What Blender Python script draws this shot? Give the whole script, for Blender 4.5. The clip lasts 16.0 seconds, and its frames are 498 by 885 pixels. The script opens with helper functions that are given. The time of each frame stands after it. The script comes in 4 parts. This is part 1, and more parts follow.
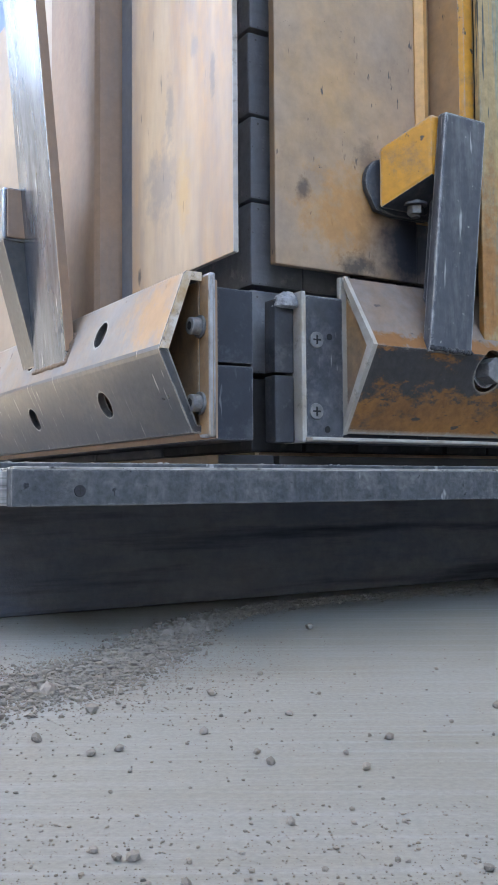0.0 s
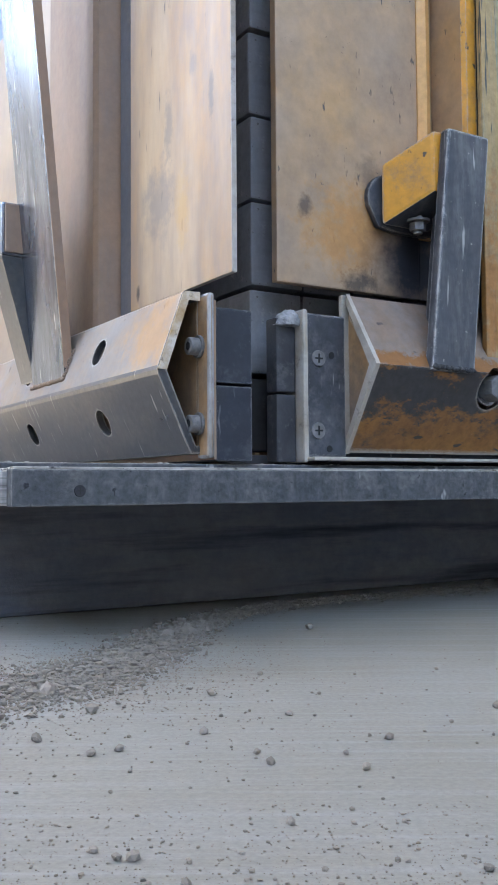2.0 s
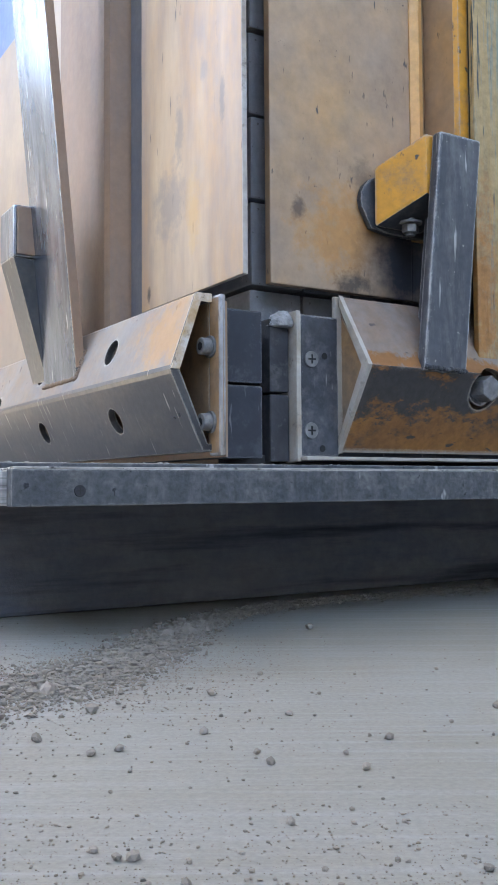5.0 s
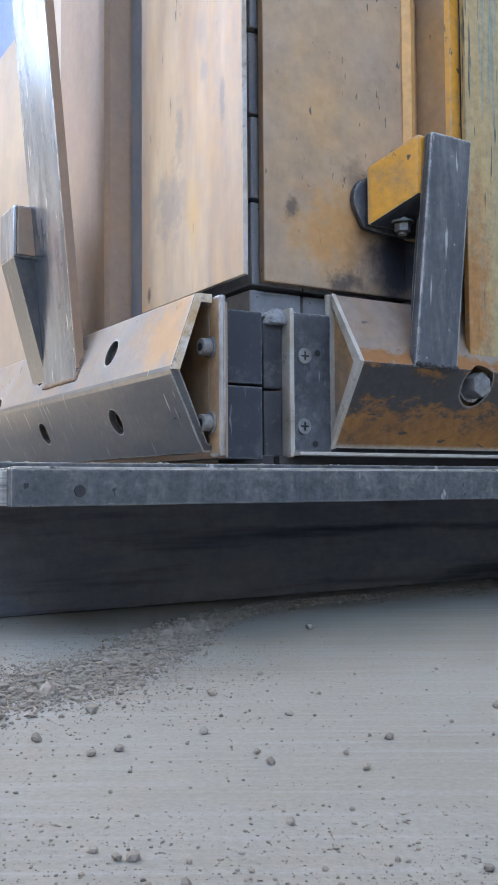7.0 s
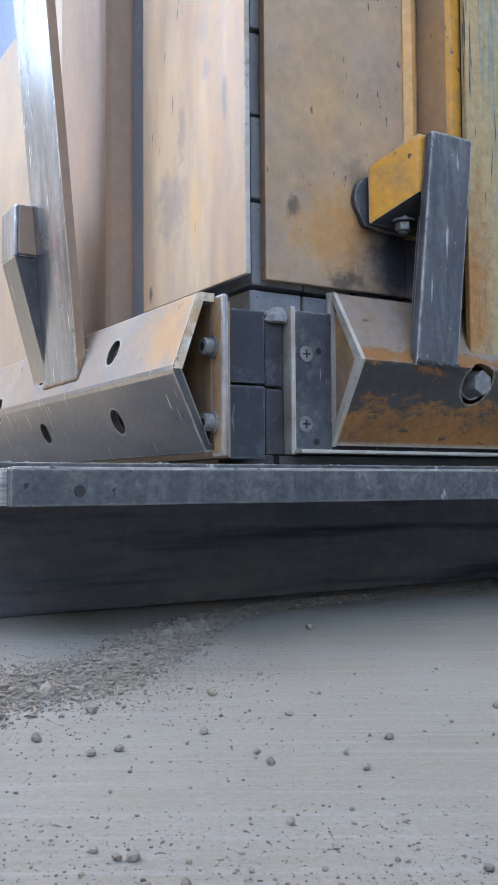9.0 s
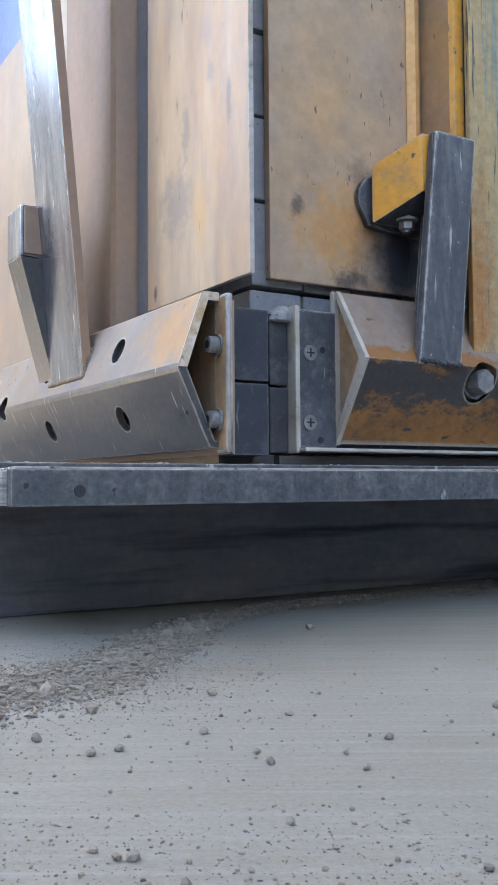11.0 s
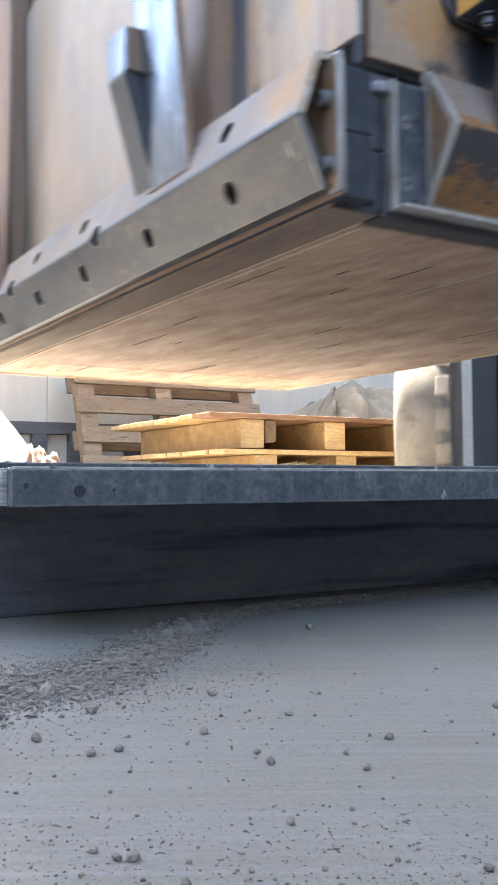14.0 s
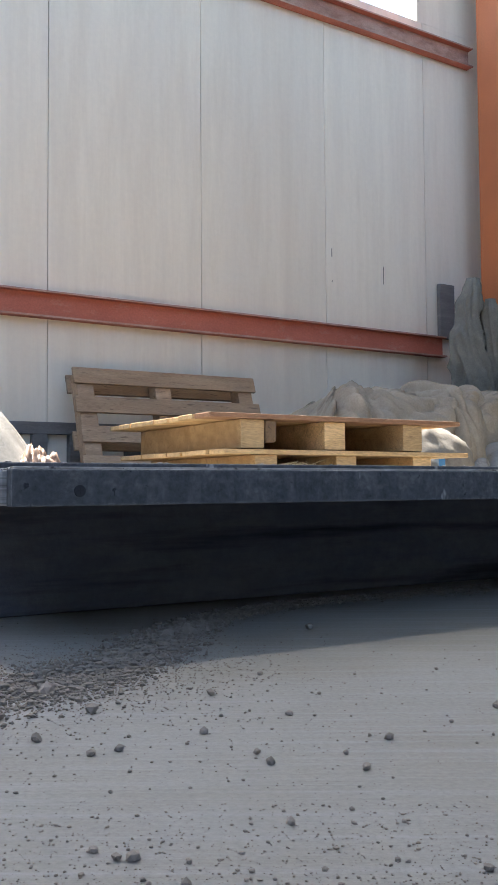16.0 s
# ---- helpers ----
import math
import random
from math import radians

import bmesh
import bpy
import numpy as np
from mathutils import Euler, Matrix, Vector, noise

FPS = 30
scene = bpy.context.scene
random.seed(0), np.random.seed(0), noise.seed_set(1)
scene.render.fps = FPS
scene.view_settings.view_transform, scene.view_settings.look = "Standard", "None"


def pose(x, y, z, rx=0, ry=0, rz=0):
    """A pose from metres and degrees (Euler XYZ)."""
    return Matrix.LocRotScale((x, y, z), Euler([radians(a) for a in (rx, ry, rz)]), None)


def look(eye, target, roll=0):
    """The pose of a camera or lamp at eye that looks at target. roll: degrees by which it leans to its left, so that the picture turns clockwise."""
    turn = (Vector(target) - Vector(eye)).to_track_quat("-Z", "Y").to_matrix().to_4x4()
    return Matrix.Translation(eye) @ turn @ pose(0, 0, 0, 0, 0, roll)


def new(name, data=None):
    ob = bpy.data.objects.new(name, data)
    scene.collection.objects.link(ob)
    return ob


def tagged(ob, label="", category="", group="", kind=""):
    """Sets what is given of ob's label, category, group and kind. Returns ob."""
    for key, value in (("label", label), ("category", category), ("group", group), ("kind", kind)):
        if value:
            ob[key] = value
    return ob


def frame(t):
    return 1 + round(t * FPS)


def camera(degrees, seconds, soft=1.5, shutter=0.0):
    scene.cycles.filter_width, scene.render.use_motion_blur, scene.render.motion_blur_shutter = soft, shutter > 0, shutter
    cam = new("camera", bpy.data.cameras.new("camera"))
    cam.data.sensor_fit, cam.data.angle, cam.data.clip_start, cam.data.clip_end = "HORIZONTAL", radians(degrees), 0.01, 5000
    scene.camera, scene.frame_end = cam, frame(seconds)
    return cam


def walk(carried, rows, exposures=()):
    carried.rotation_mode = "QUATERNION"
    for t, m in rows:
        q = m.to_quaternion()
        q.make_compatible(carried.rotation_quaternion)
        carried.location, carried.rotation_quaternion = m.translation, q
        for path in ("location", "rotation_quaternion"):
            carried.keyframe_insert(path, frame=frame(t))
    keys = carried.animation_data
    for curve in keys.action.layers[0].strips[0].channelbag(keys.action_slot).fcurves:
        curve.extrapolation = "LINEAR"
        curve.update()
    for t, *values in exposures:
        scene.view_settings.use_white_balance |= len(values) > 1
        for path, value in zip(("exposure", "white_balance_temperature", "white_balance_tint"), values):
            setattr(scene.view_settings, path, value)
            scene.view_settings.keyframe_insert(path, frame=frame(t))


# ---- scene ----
EYE = 0.115          # lens height over the floor
YAW = pose(0, 0, 0, 0, 0, 31.5)   # the hall, table and clamp share this turn
cam = camera(30.23, 16.0, soft=0.8, shutter=0.65)
CAM = look((0, 0, EYE), (0, 1, EYE + math.tan(radians(2.84))), -0.4)
walk(cam, [(0, CAM), (16, CAM)], exposures=[(0, 4.05, 7600, 11), (12.9, 4.05, 7600, 11), (13.5, 4.08, 7400, 11), (14.0, 3.85, 7100, 11), (14.5, 3.1, 6900, 11), (15.0, 3.0, 6700, 11), (15.5, 2.8, 6700, 11), (16, 2.6, 6700, 11)])

# ---- light ----
SUN_SLOPE = 2.33     # rise per metre towards the wall
world = bpy.data.worlds.new("sky")
scene.world = world
world.use_nodes = True
wn = world.node_tree
sky = wn.nodes.new("ShaderNodeTexSky")
sky.sky_type = "NISHITA"
sky.sun_disc = False
sky.sun_elevation = math.atan(SUN_SLOPE)
sky.sun_rotation = radians(-31.5)
wn.links.new(sky.outputs[0], wn.nodes["Background"].inputs[0])
wn.nodes["Background"].inputs[1].default_value = 0.125
sun_data = bpy.data.lights.new("sun", "SUN")
sun_data.energy = 4.8
sun_data.angle = radians(1.5)
sun_data.color = (1.0, 0.965, 0.915)
sun = new("sun", sun_data)
sun.matrix_world = look(YAW @ Vector((0, 10, 10 * SUN_SLOPE)), (0, 0, 0))


# ---- materials ----
def surface(name, base, second, third=None, amount=0.5, scale=6.0, stretch=(1, 1, 1), rough=(0.5, 0.8), metal=0.0,
            third_metal=0.0, bump=0.15, fine=90.0, speck=None, speck_amount=0.0, soft=0.05, vary=0.0, shift=0.0, grain=0.12, streak=False, band=None, spec=0.5, streaks=None, scratch=None, blots=(), wear=None):
    """Two colours mixed by a broad noise, patches of a third, fine grain in colour and relief."""
    m = bpy.data.materials.new(name)
    m.use_nodes = True
    n, l = m.node_tree.nodes, m.node_tree.links
    bsdf = n["Principled BSDF"]
    co = n.new("ShaderNodeTexCoord")
    mp = n.new("ShaderNodeMapping")
    mp.inputs["Scale"].default_value = stretch
    mp.inputs["Location"].default_value = (shift, shift * 0.7, shift * 1.3)
    l.new(co.outputs["Object"], mp.inputs[0])

    def noise_at(s, detail, rough_, vec=None):
        t = n.new("ShaderNodeTexNoise")
        t.inputs["Scale"].default_value = s
        t.inputs["Detail"].default_value = detail
        t.inputs["Roughness"].default_value = rough_
        l.new(vec.outputs["Object"] if vec else mp.outputs[0], t.inputs["Vector"])
        return t.outputs[0]

    def ramp(src, lo, hi):
        r = n.new("ShaderNodeMapRange")
        r.inputs[1].default_value, r.inputs[2].default_value = lo, hi
        l.new(src, r.inputs[0])
        return r.outputs[0]

    def mix(fac, a, b, mode="MIX"):
        x = n.new("ShaderNodeMix")
        x.data_type, x.blend_type = "RGBA", mode
        if isinstance(fac, float):
            x.inputs[0].default_value = fac
        else:
            l.new(fac, x.inputs[0])
        for sock, val in ((x.inputs[6], a), (x.inputs[7], b)):
            if isinstance(val, tuple):
                sock.default_value = (*val, 1)
            else:
                l.new(val, sock)
        return x.outputs[2]

    broad = noise_at(scale, 5, 0.6)
    col = mix(ramp(broad, 0.35, 0.65), base, second)
    fine_n = noise_at(fine, 4, 0.65, None if streak else co)
    gr = n.new("ShaderNodeMapRange")
    gr.inputs[1].default_value, gr.inputs[2].default_value = 0.3, 0.7
    gr.inputs[3].default_value, gr.inputs[4].default_value = 1 - grain, 1 + grain
    l.new(fine_n, gr.inputs[0])
    g3 = n.new("ShaderNodeCombineColor")
    for k in range(3):
        l.new(gr.outputs[0], g3.inputs[k])
    met = None
    if third:
        patch = noise_at(scale * 2.3, 8, 0.72)
        edge = 0.72 - 0.4 * amount
        fac = ramp(patch, edge - soft / 2, edge + soft)
        col = mix(fac, col, third)
        if third_metal != metal:
            mm = n.new("ShaderNodeMapRange")
            mm.inputs[3].default_value, mm.inputs[4].default_value = metal, third_metal
            l.new(fac, mm.inputs[0])
            met = mm.outputs[0]
    if band:
        zc, half, tone = band
        sep = n.new("ShaderNodeSeparateXYZ")
        l.new(co.outputs["Object"], sep.inputs[0])
        dz = n.new("ShaderNodeMath")
        dz.operation = "SUBTRACT"
        dz.inputs[1].default_value = zc
        l.new(sep.outputs[2], dz.inputs[0])
        ab = n.new("ShaderNodeMath")
        ab.operation = "ABSOLUTE"
        l.new(dz.outputs[0], ab.inputs[0])
        wob = n.new("ShaderNodeMath")
        wob.operation = "MULTIPLY_ADD"
        wob.inputs[1].default_value = half * 5
        l.new(noise_at(scale * 4, 8, 0.75), wob.inputs[0])
        l.new(ab.outputs[0], wob.inputs[2])
        col = mix(ramp(wob.outputs[0], half * 3.7, half * 3.2), col, tone)
    if streaks:
        sm = n.new("ShaderNodeMapping")
        sm.inputs["Scale"].default_value = streaks[0]
        l.new(co.outputs["Object"], sm.inputs[0])
        sn = n.new("ShaderNodeTexNoise")
        sn.inputs["Scale"].default_value = 1.0
        sn.inputs["Detail"].default_value = 5
        sn.inputs["Roughness"].default_value = 0.6
        l.new(sm.outputs[0], sn.inputs["Vector"])
        col = mix(ramp(sn.outputs[0], 0.5, 0.72), col, streaks[1])
        lines = sn.outputs[0]
    if scratch:
        cm = n.new("ShaderNodeMapping")
        cm.inputs["Scale"].default_value = scratch[0]
        cm.inputs["Rotation"].default_value = (0.25, 0.2, 0.15)
        l.new(co.outputs["Object"], cm.inputs[0])
        cn = n.new("ShaderNodeTexNoise")
        cn.inputs["Scale"].default_value = 1.0
        cn.inputs["Detail"].default_value = 3
        l.new(cm.outputs[0], cn.inputs["Vector"])
        col = mix(ramp(cn.outputs[0], scratch[2], scratch[2] + 0.05), col, scratch[1])
    for centre, radius, tone, strength, ragged in blots:
        off = n.new("ShaderNodeVectorMath")
        off.operation = "SUBTRACT"
        off.inputs[1].default_value = centre
        l.new(co.outputs["Object"], off.inputs[0])
        div = n.new("ShaderNodeVectorMath")
        div.operation = "DIVIDE"
        div.inputs[1].default_value = radius
        l.new(off.outputs[0], div.inputs[0])
        size = n.new("ShaderNodeVectorMath")
        size.operation = "LENGTH"
        l.new(div.outputs[0], size.inputs[0])
        rag = n.new("ShaderNodeMath")
        rag.operation = "MULTIPLY_ADD"
        rag.inputs[1].default_value = ragged
        l.new(noise_at(52, 8, 0.7, co), rag.inputs[0])
        l.new(size.outputs["Value"], rag.inputs[2])
        fade = n.new("ShaderNodeMath")
        fade.operation = "MULTIPLY"
        fade.inputs[1].default_value = strength
        l.new(ramp(rag.outputs[0], 0.5 * ragged + 0.95, 0.5 * ragged + 0.3), fade.inputs[0])
        col = mix(fade.outputs[0], col, tone)
    if wear:
        wide, tone, least = wear
        geo = n.new("ShaderNodeNewGeometry")
        bev = n.new("ShaderNodeBevel")
        bev.samples = 4
        bev.inputs["Radius"].default_value = wide
        dot = n.new("ShaderNodeVectorMath")
        dot.operation = "DOT_PRODUCT"
        l.new(bev.outputs[0], dot.inputs[0])
        l.new(geo.outputs["Normal"], dot.inputs[1])
        rag = n.new("ShaderNodeMath")
        rag.operation = "MULTIPLY_ADD"
        rag.inputs[1].default_value = 0.5
        l.new(noise_at(85, 6, 0.7, co), rag.inputs[0])
        l.new(dot.outputs["Value"], rag.inputs[2])
        col = mix(ramp(rag.outputs[0], least + 0.19, least + 0.14), col, tone)
    if speck:
        sp = noise_at(scale * 9, 6, 0.7, co)
        e2 = 0.75 - 0.3 * speck_amount
        col = mix(ramp(sp, e2, e2 + 0.04), col, speck)
    col = mix(1.0, col, g3.outputs[0], "MULTIPLY")
    if vary:
        info = n.new("ShaderNodeObjectInfo")
        vr = n.new("ShaderNodeMapRange")
        vr.inputs[3].default_value, vr.inputs[4].default_value = 1 - vary, 1 + vary
        l.new(info.outputs["Random"], vr.inputs[0])
        v3 = n.new("ShaderNodeCombineColor")
        for k in range(3):
            l.new(vr.outputs[0], v3.inputs[k])
        col = mix(1.0, col, v3.outputs[0], "MULTIPLY")
    bsdf.inputs["Specular IOR Level"].default_value = spec
    l.new(col, bsdf.inputs["Base Color"])
    rr = n.new("ShaderNodeMapRange")
    rr.inputs[1].default_value, rr.inputs[2].default_value = 0.3, 0.7
    rr.inputs[3].default_value, rr.inputs[4].default_value = rough
    l.new(broad, rr.inputs[0])
    l.new(rr.outputs[0], bsdf.inputs["Roughness"])
    if met:
        l.new(met, bsdf.inputs["Metallic"])
    else:
        bsdf.inputs["Metallic"].default_value = metal
    if bump:
        add = n.new("ShaderNodeMath")
        add.operation = "MULTIPLY_ADD"
        add.inputs[1].default_value = 0.4
        l.new(fine_n, add.inputs[0])
        l.new(broad, add.inputs[2])
        if streaks and len(streaks) > 2:
            more = n.new("ShaderNodeMath")
            more.operation = "MULTIPLY_ADD"
            more.inputs[1].default_value = streaks[2]
            l.new(lines, more.inputs[0])
            l.new(add.outputs[0], more.inputs[2])
            add = more
        bp = n.new("ShaderNodeBump")
        bp.inputs["Strength"].default_value = bump
        bp.inputs["Distance"].default_value = 0.004
        l.new(add.outputs[0], bp.inputs["Height"])
        l.new(bp.outputs[0], bsdf.inputs["Normal"])
    return m


M_PANEL = surface("dusty_yellow_panel", (0.50, 0.28, 0.11), (0.33, 0.245, 0.19), (0.25, 0.21, 0.19), 0.46, 6.5, (1.6, 1.6, 0.6), (0.36, 0.56), bump=0.03, fine=60, speck=(0.15, 0.115, 0.09), speck_amount=0.1, soft=0.3, grain=0.03, streaks=((9, 9, 2.0), (0.53, 0.39, 0.25)), scratch=((130, 130, 24), (0.17, 0.13, 0.10), 0.69), spec=0.35,
                  blots=(((0.02, 0.115, 0.34), (0.03, 0.012, 0.045), (0.20, 0.175, 0.155), 0.55, 2.4), ((0.02, 0.025, 0.345), (0.03, 0.006, 0.03), (0.16, 0.135, 0.12), 0.65, 2.4), ((0.02, 0.062, 0.385), (0.03, 0.010, 0.016), (0.22, 0.19, 0.165), 0.5, 2.4),
                         ((0.02, 0.14, 0.27), (0.03, 0.05, 0.05), (0.23, 0.20, 0.185), 0.6, 2.4), ((0.02, 0.085, 0.25), (0.03, 0.02, 0.05), (0.56, 0.33, 0.11), 0.5, 2.4), ((0.02, 0.19, 0.18), (0.03, 0.006, 0.012), (0.06, 0.05, 0.045), 0.9, 2.4)))
M_PANEL_R = surface("grimy_yellow_panel", (0.44, 0.255, 0.115), (0.37, 0.26, 0.18), (0.25, 0.17, 0.118), 0.42, 8.0, (1, 1, 0.8), (0.34, 0.58), bump=0.06, fine=70, speck=(0.07, 0.055, 0.042), speck_amount=0.24, shift=3, soft=0.28, grain=0.1, streaks=((7, 7, 4), (0.40, 0.29, 0.21)), scratch=((130, 130, 40), (0.08, 0.062, 0.05), 0.68),
                    blots=(((0.165, 0.03, 0.235), (0.075, 0.05, 0.06), (0.45, 0.205, 0.05), 0.75, 2.4), ((0.108, 0.03, 0.255), (0.013, 0.05, 0.014), (0.07, 0.05, 0.04), 0.8, 2.4), ((0.176, 0.03, 0.182), (0.026, 0.05, 0.017), (0.05, 0.042, 0.036), 0.85, 2.4),
                           # the last blot is a large blue-black patch below the hook
                           ((0.19, 0.03, 0.30), (0.022, 0.05, 0.022), (0.10, 0.07, 0.05), 0.55, 2.4), ((0.252, 0.03, 0.215), (0.080, 0.05, 0.092), (0.018, 0.022, 0.032), 0.97, 0.9)))
# dark wood: painted shade on the front lath, own colour in the splits
M_DARKWOOD = surface("shaded_lath_and_splits", (0.030, 0.029, 0.031), (0.044, 0.040, 0.040), (0.07, 0.06, 0.055), 0.3, 9.0, (0.4, 1, 2), (0.7, 0.9), bump=0.2, soft=0.2)
# brown side lath, its colour lowered for the shade close to the table
M_LATH = surface("shade_toned_brown_lath", (0.20, 0.13, 0.085), (0.14, 0.09, 0.06), (0.27, 0.185, 0.12), 0.3, 8.0, (2, 0.4, 2), (0.6, 0.8), bump=0.2, soft=0.2)
M_LIP = surface("rusty_cut_edge", (0.42, 0.26, 0.11), (0.50, 0.45, 0.38), (0.10, 0.07, 0.05), 0.34, 45.0, (1, 1, 1), (0.45, 0.7), bump=0.2, soft=0.1)
M_WELD = surface("rusty_weld", (0.20, 0.125, 0.075), (0.14, 0.10, 0.075), (0.27, 0.19, 0.12), 0.3, 40.0, (1, 1, 1), (0.5, 0.75), bump=0.3, soft=0.2)
M_JOINT = surface("shaded_grey_fold", (0.115, 0.12, 0.135), (0.15, 0.15, 0.16), (0.20, 0.18, 0.165), 0.3, 8.0, (2, 2, 0.4), (0.4, 0.6), bump=0.05, soft=0.25)
M_RIB = surface("tan_rib_paint", (0.32, 0.19, 0.115), (0.25, 0.165, 0.115), (0.21, 0.165, 0.14), 0.3, 4.0, (2, 2, 0.5), (0.5, 0.68), bump=0.04, soft=0.25, grain=0.08, streaks=((30, 30, 2), (0.27, 0.185, 0.125)))
M_YELLOW = surface("bright_yellow_paint", (0.66, 0.285, 0.018), (0.50, 0.225, 0.03), (0.16, 0.12, 0.09), 0.28, 14.0, (1, 1, 1), (0.36, 0.6), bump=0.12, shift=1, speck=(0.36, 0.31, 0.24), speck_amount=0.2, soft=0.2, scratch=((90, 90, 60), (0.08, 0.06, 0.04), 0.66), wear=(0.0055, (0.34, 0.31, 0.27), 0.93))
M_ORANGE = surface("orange_plate_paint", (0.66, 0.35, 0.115), (0.55, 0.30, 0.12), (0.46, 0.34, 0.23), 0.25, 4.0, (1, 1, 0.5), (0.4, 0.6), bump=0.05, soft=0.25)
M_STEEL = surface("scuffed_bare_steel", (0.052, 0.054, 0.061), (0.108, 0.107, 0.108), (0.15, 0.12, 0.092), 0.26, 6.0, (1.2, 0.7, 1.2), (0.24, 0.46), metal=0.6, third_metal=0.25, bump=0.07, fine=140, soft=0.3, speck=(0.30, 0.28, 0.26), speck_amount=0.03, grain=0.14, scratch=((22, 210, 22), (0.34, 0.325, 0.30), 0.665), wear=(0.0045, (0.46, 0.43, 0.385), 0.885))
M_STEEL_TOP = surface("dusty_tan_steel", (0.235, 0.195, 0.16), (0.185, 0.17, 0.16), (0.33, 0.17, 0.055), 0.32, 6.0, (1.2, 0.8, 1.2), (0.45, 0.72), bump=0.05, fine=120, soft=0.34, grain=0.06, scratch=((60, 60, 60), (0.12, 0.08, 0.055), 0.68), wear=(0.006, (0.46, 0.42, 0.36), 0.93),
                      blots=(((-0.03, 0.04, 0.105), (0.04, 0.07, 0.07), (0.40, 0.20, 0.055), 0.7, 2.4),))
M_CHIP = surface("worn_bright_edge", (0.58, 0.56, 0.53), (0.36, 0.30, 0.23), (0.10, 0.09, 0.085), 0.44, 40.0, (1, 1, 1), (0.3, 0.55), metal=0.3, bump=0.1, soft=0.1)
M_SCREW = surface("dusty_grey_screw", (0.20, 0.195, 0.19), (0.13, 0.125, 0.125), (0.28, 0.26, 0.23), 0.3, 60.0, (1, 1, 1), (0.5, 0.7), metal=0.3, bump=0.15, soft=0.2)
M_BAR = surface("brushed_grey_bar", (0.21, 0.235, 0.28), (0.10, 0.11, 0.13), (0.38, 0.40, 0.43), 0.30, 6.0, (2.5, 2.5, 0.6), (0.16, 0.36), metal=0.8, third_metal=0.7, bump=0.05, fine=150, streak=True, grain=0.1, soft=0.24, streaks=((70, 70, 4), (0.10, 0.10, 0.105)), scratch=((190, 190, 9), (0.58, 0.6, 0.62), 0.66), wear=(0.0035, (0.62, 0.60, 0.56), 0.93))
M_BLACK = surface("chipped_black_paint", (0.042, 0.047, 0.057), (0.068, 0.072, 0.083), (0.15, 0.15, 0.155), 0.32, 12.0, (2.6, 2.6, 0.5), (0.28, 0.5), bump=0.12, fine=130, speck=(0.27, 0.26, 0.24), speck_amount=0.36, soft=0.22, grain=0.2, scratch=((130, 130, 12), (0.34, 0.335, 0.32), 0.645), wear=(0.005, (0.58, 0.56, 0.53), 0.955))
M_BEAM_R = surface("scraped_yellow_beam", (0.30, 0.125, 0.025), (0.215, 0.095, 0.03), (0.055, 0.046, 0.04), 0.36, 11.0, (0.8, 1, 1.4), (0.4, 0.68), bump=0.22, fine=120, speck=(0.34, 0.28, 0.21), speck_amount=0.14, soft=0.1, grain=0.22, band=(0.068, 0.0235, (0.045, 0.041, 0.041)), scratch=((50, 90, 160), (0.05, 0.042, 0.038), 0.63), wear=(0.006, (0.36, 0.32, 0.27), 0.935))
M_BEAM_TOP = surface("dusty_brown_beam", (0.22, 0.165, 0.13), (0.20, 0.18, 0.17), (0.235, 0.13, 0.065), 0.34, 9.0, (1, 1, 1), (0.55, 0.85), bump=0.06, soft=0.3, spec=0.35, band=(0.095, 0.008, (0.23, 0.10, 0.032)), scratch=((50, 50, 90), (0.09, 0.07, 0.06), 0.68))
M_PLATE = surface("yellowed_end_plate", (0.35, 0.195, 0.085), (0.24, 0.17, 0.12), (0.10, 0.08, 0.065), 0.36, 14.0, (1, 1, 1), (0.4, 0.62), bump=0.12, soft=0.25, grain=0.15, wear=(0.004, (0.45, 0.41, 0.35), 0.93))
M_DARKPLATE = surface("dark_steel_plate", (0.043, 0.046, 0.055), (0.066, 0.069, 0.078), (0.15, 0.148, 0.15), 0.30, 14.0, (1, 1, 1), (0.36, 0.6), metal=0.25, third_metal=0.2, bump=0.15, soft=0.18, grain=0.25, spec=0.45, scratch=((120, 120, 20), (0.24, 0.235, 0.23), 0.655), wear=(0.0045, (0.45, 0.44, 0.42), 0.93))
M_RIM = surface("pale_cut_steel_edge", (0.42, 0.385, 0.345), (0.32, 0.27, 0.215), (0.13, 0.105, 0.085), 0.24, 22.0, (1, 1, 1), (0.45, 0.7), bump=0.1, soft=0.1)
M_RUBBER = surface("dusty_black_rubber", (0.017, 0.020, 0.028), (0.030, 0.034, 0.044), (0.075, 0.077, 0.085), 0.26, 16.0, (1, 1, 1), (0.5, 0.75), bump=0.12, soft=0.15, spec=0.35, scratch=((120, 120, 20), (0.10, 0.10, 0.11), 0.66), wear=(0.0035, (0.20, 0.20, 0.205), 0.93))
M_RUBBER_R = surface("grey_worn_rubber", (0.055, 0.055, 0.06), (0.03, 0.03, 0.034), (0.12, 0.115, 0.11), 0.3, 22.0, (1, 1, 1), (0.6, 0.85), bump=0.3, soft=0.15, spec=0.3)
M_FOAM = surface("torn_grey_lining", (0.33, 0.33, 0.335), (0.20, 0.20, 0.207), (0.11, 0.11, 0.113), 0.3, 60.0, (1, 1, 1), (0.8, 0.95), bump=0.8, soft=0.2)
M_BOLT = surface("dull_zinc_bolt", (0.20, 0.20, 0.205), (0.12, 0.118, 0.115), (0.27, 0.25, 0.22), 0.3, 50.0, (1, 1, 1), (0.4, 0.6), metal=0.4, third_metal=0.1, bump=0.15, soft=0.2)
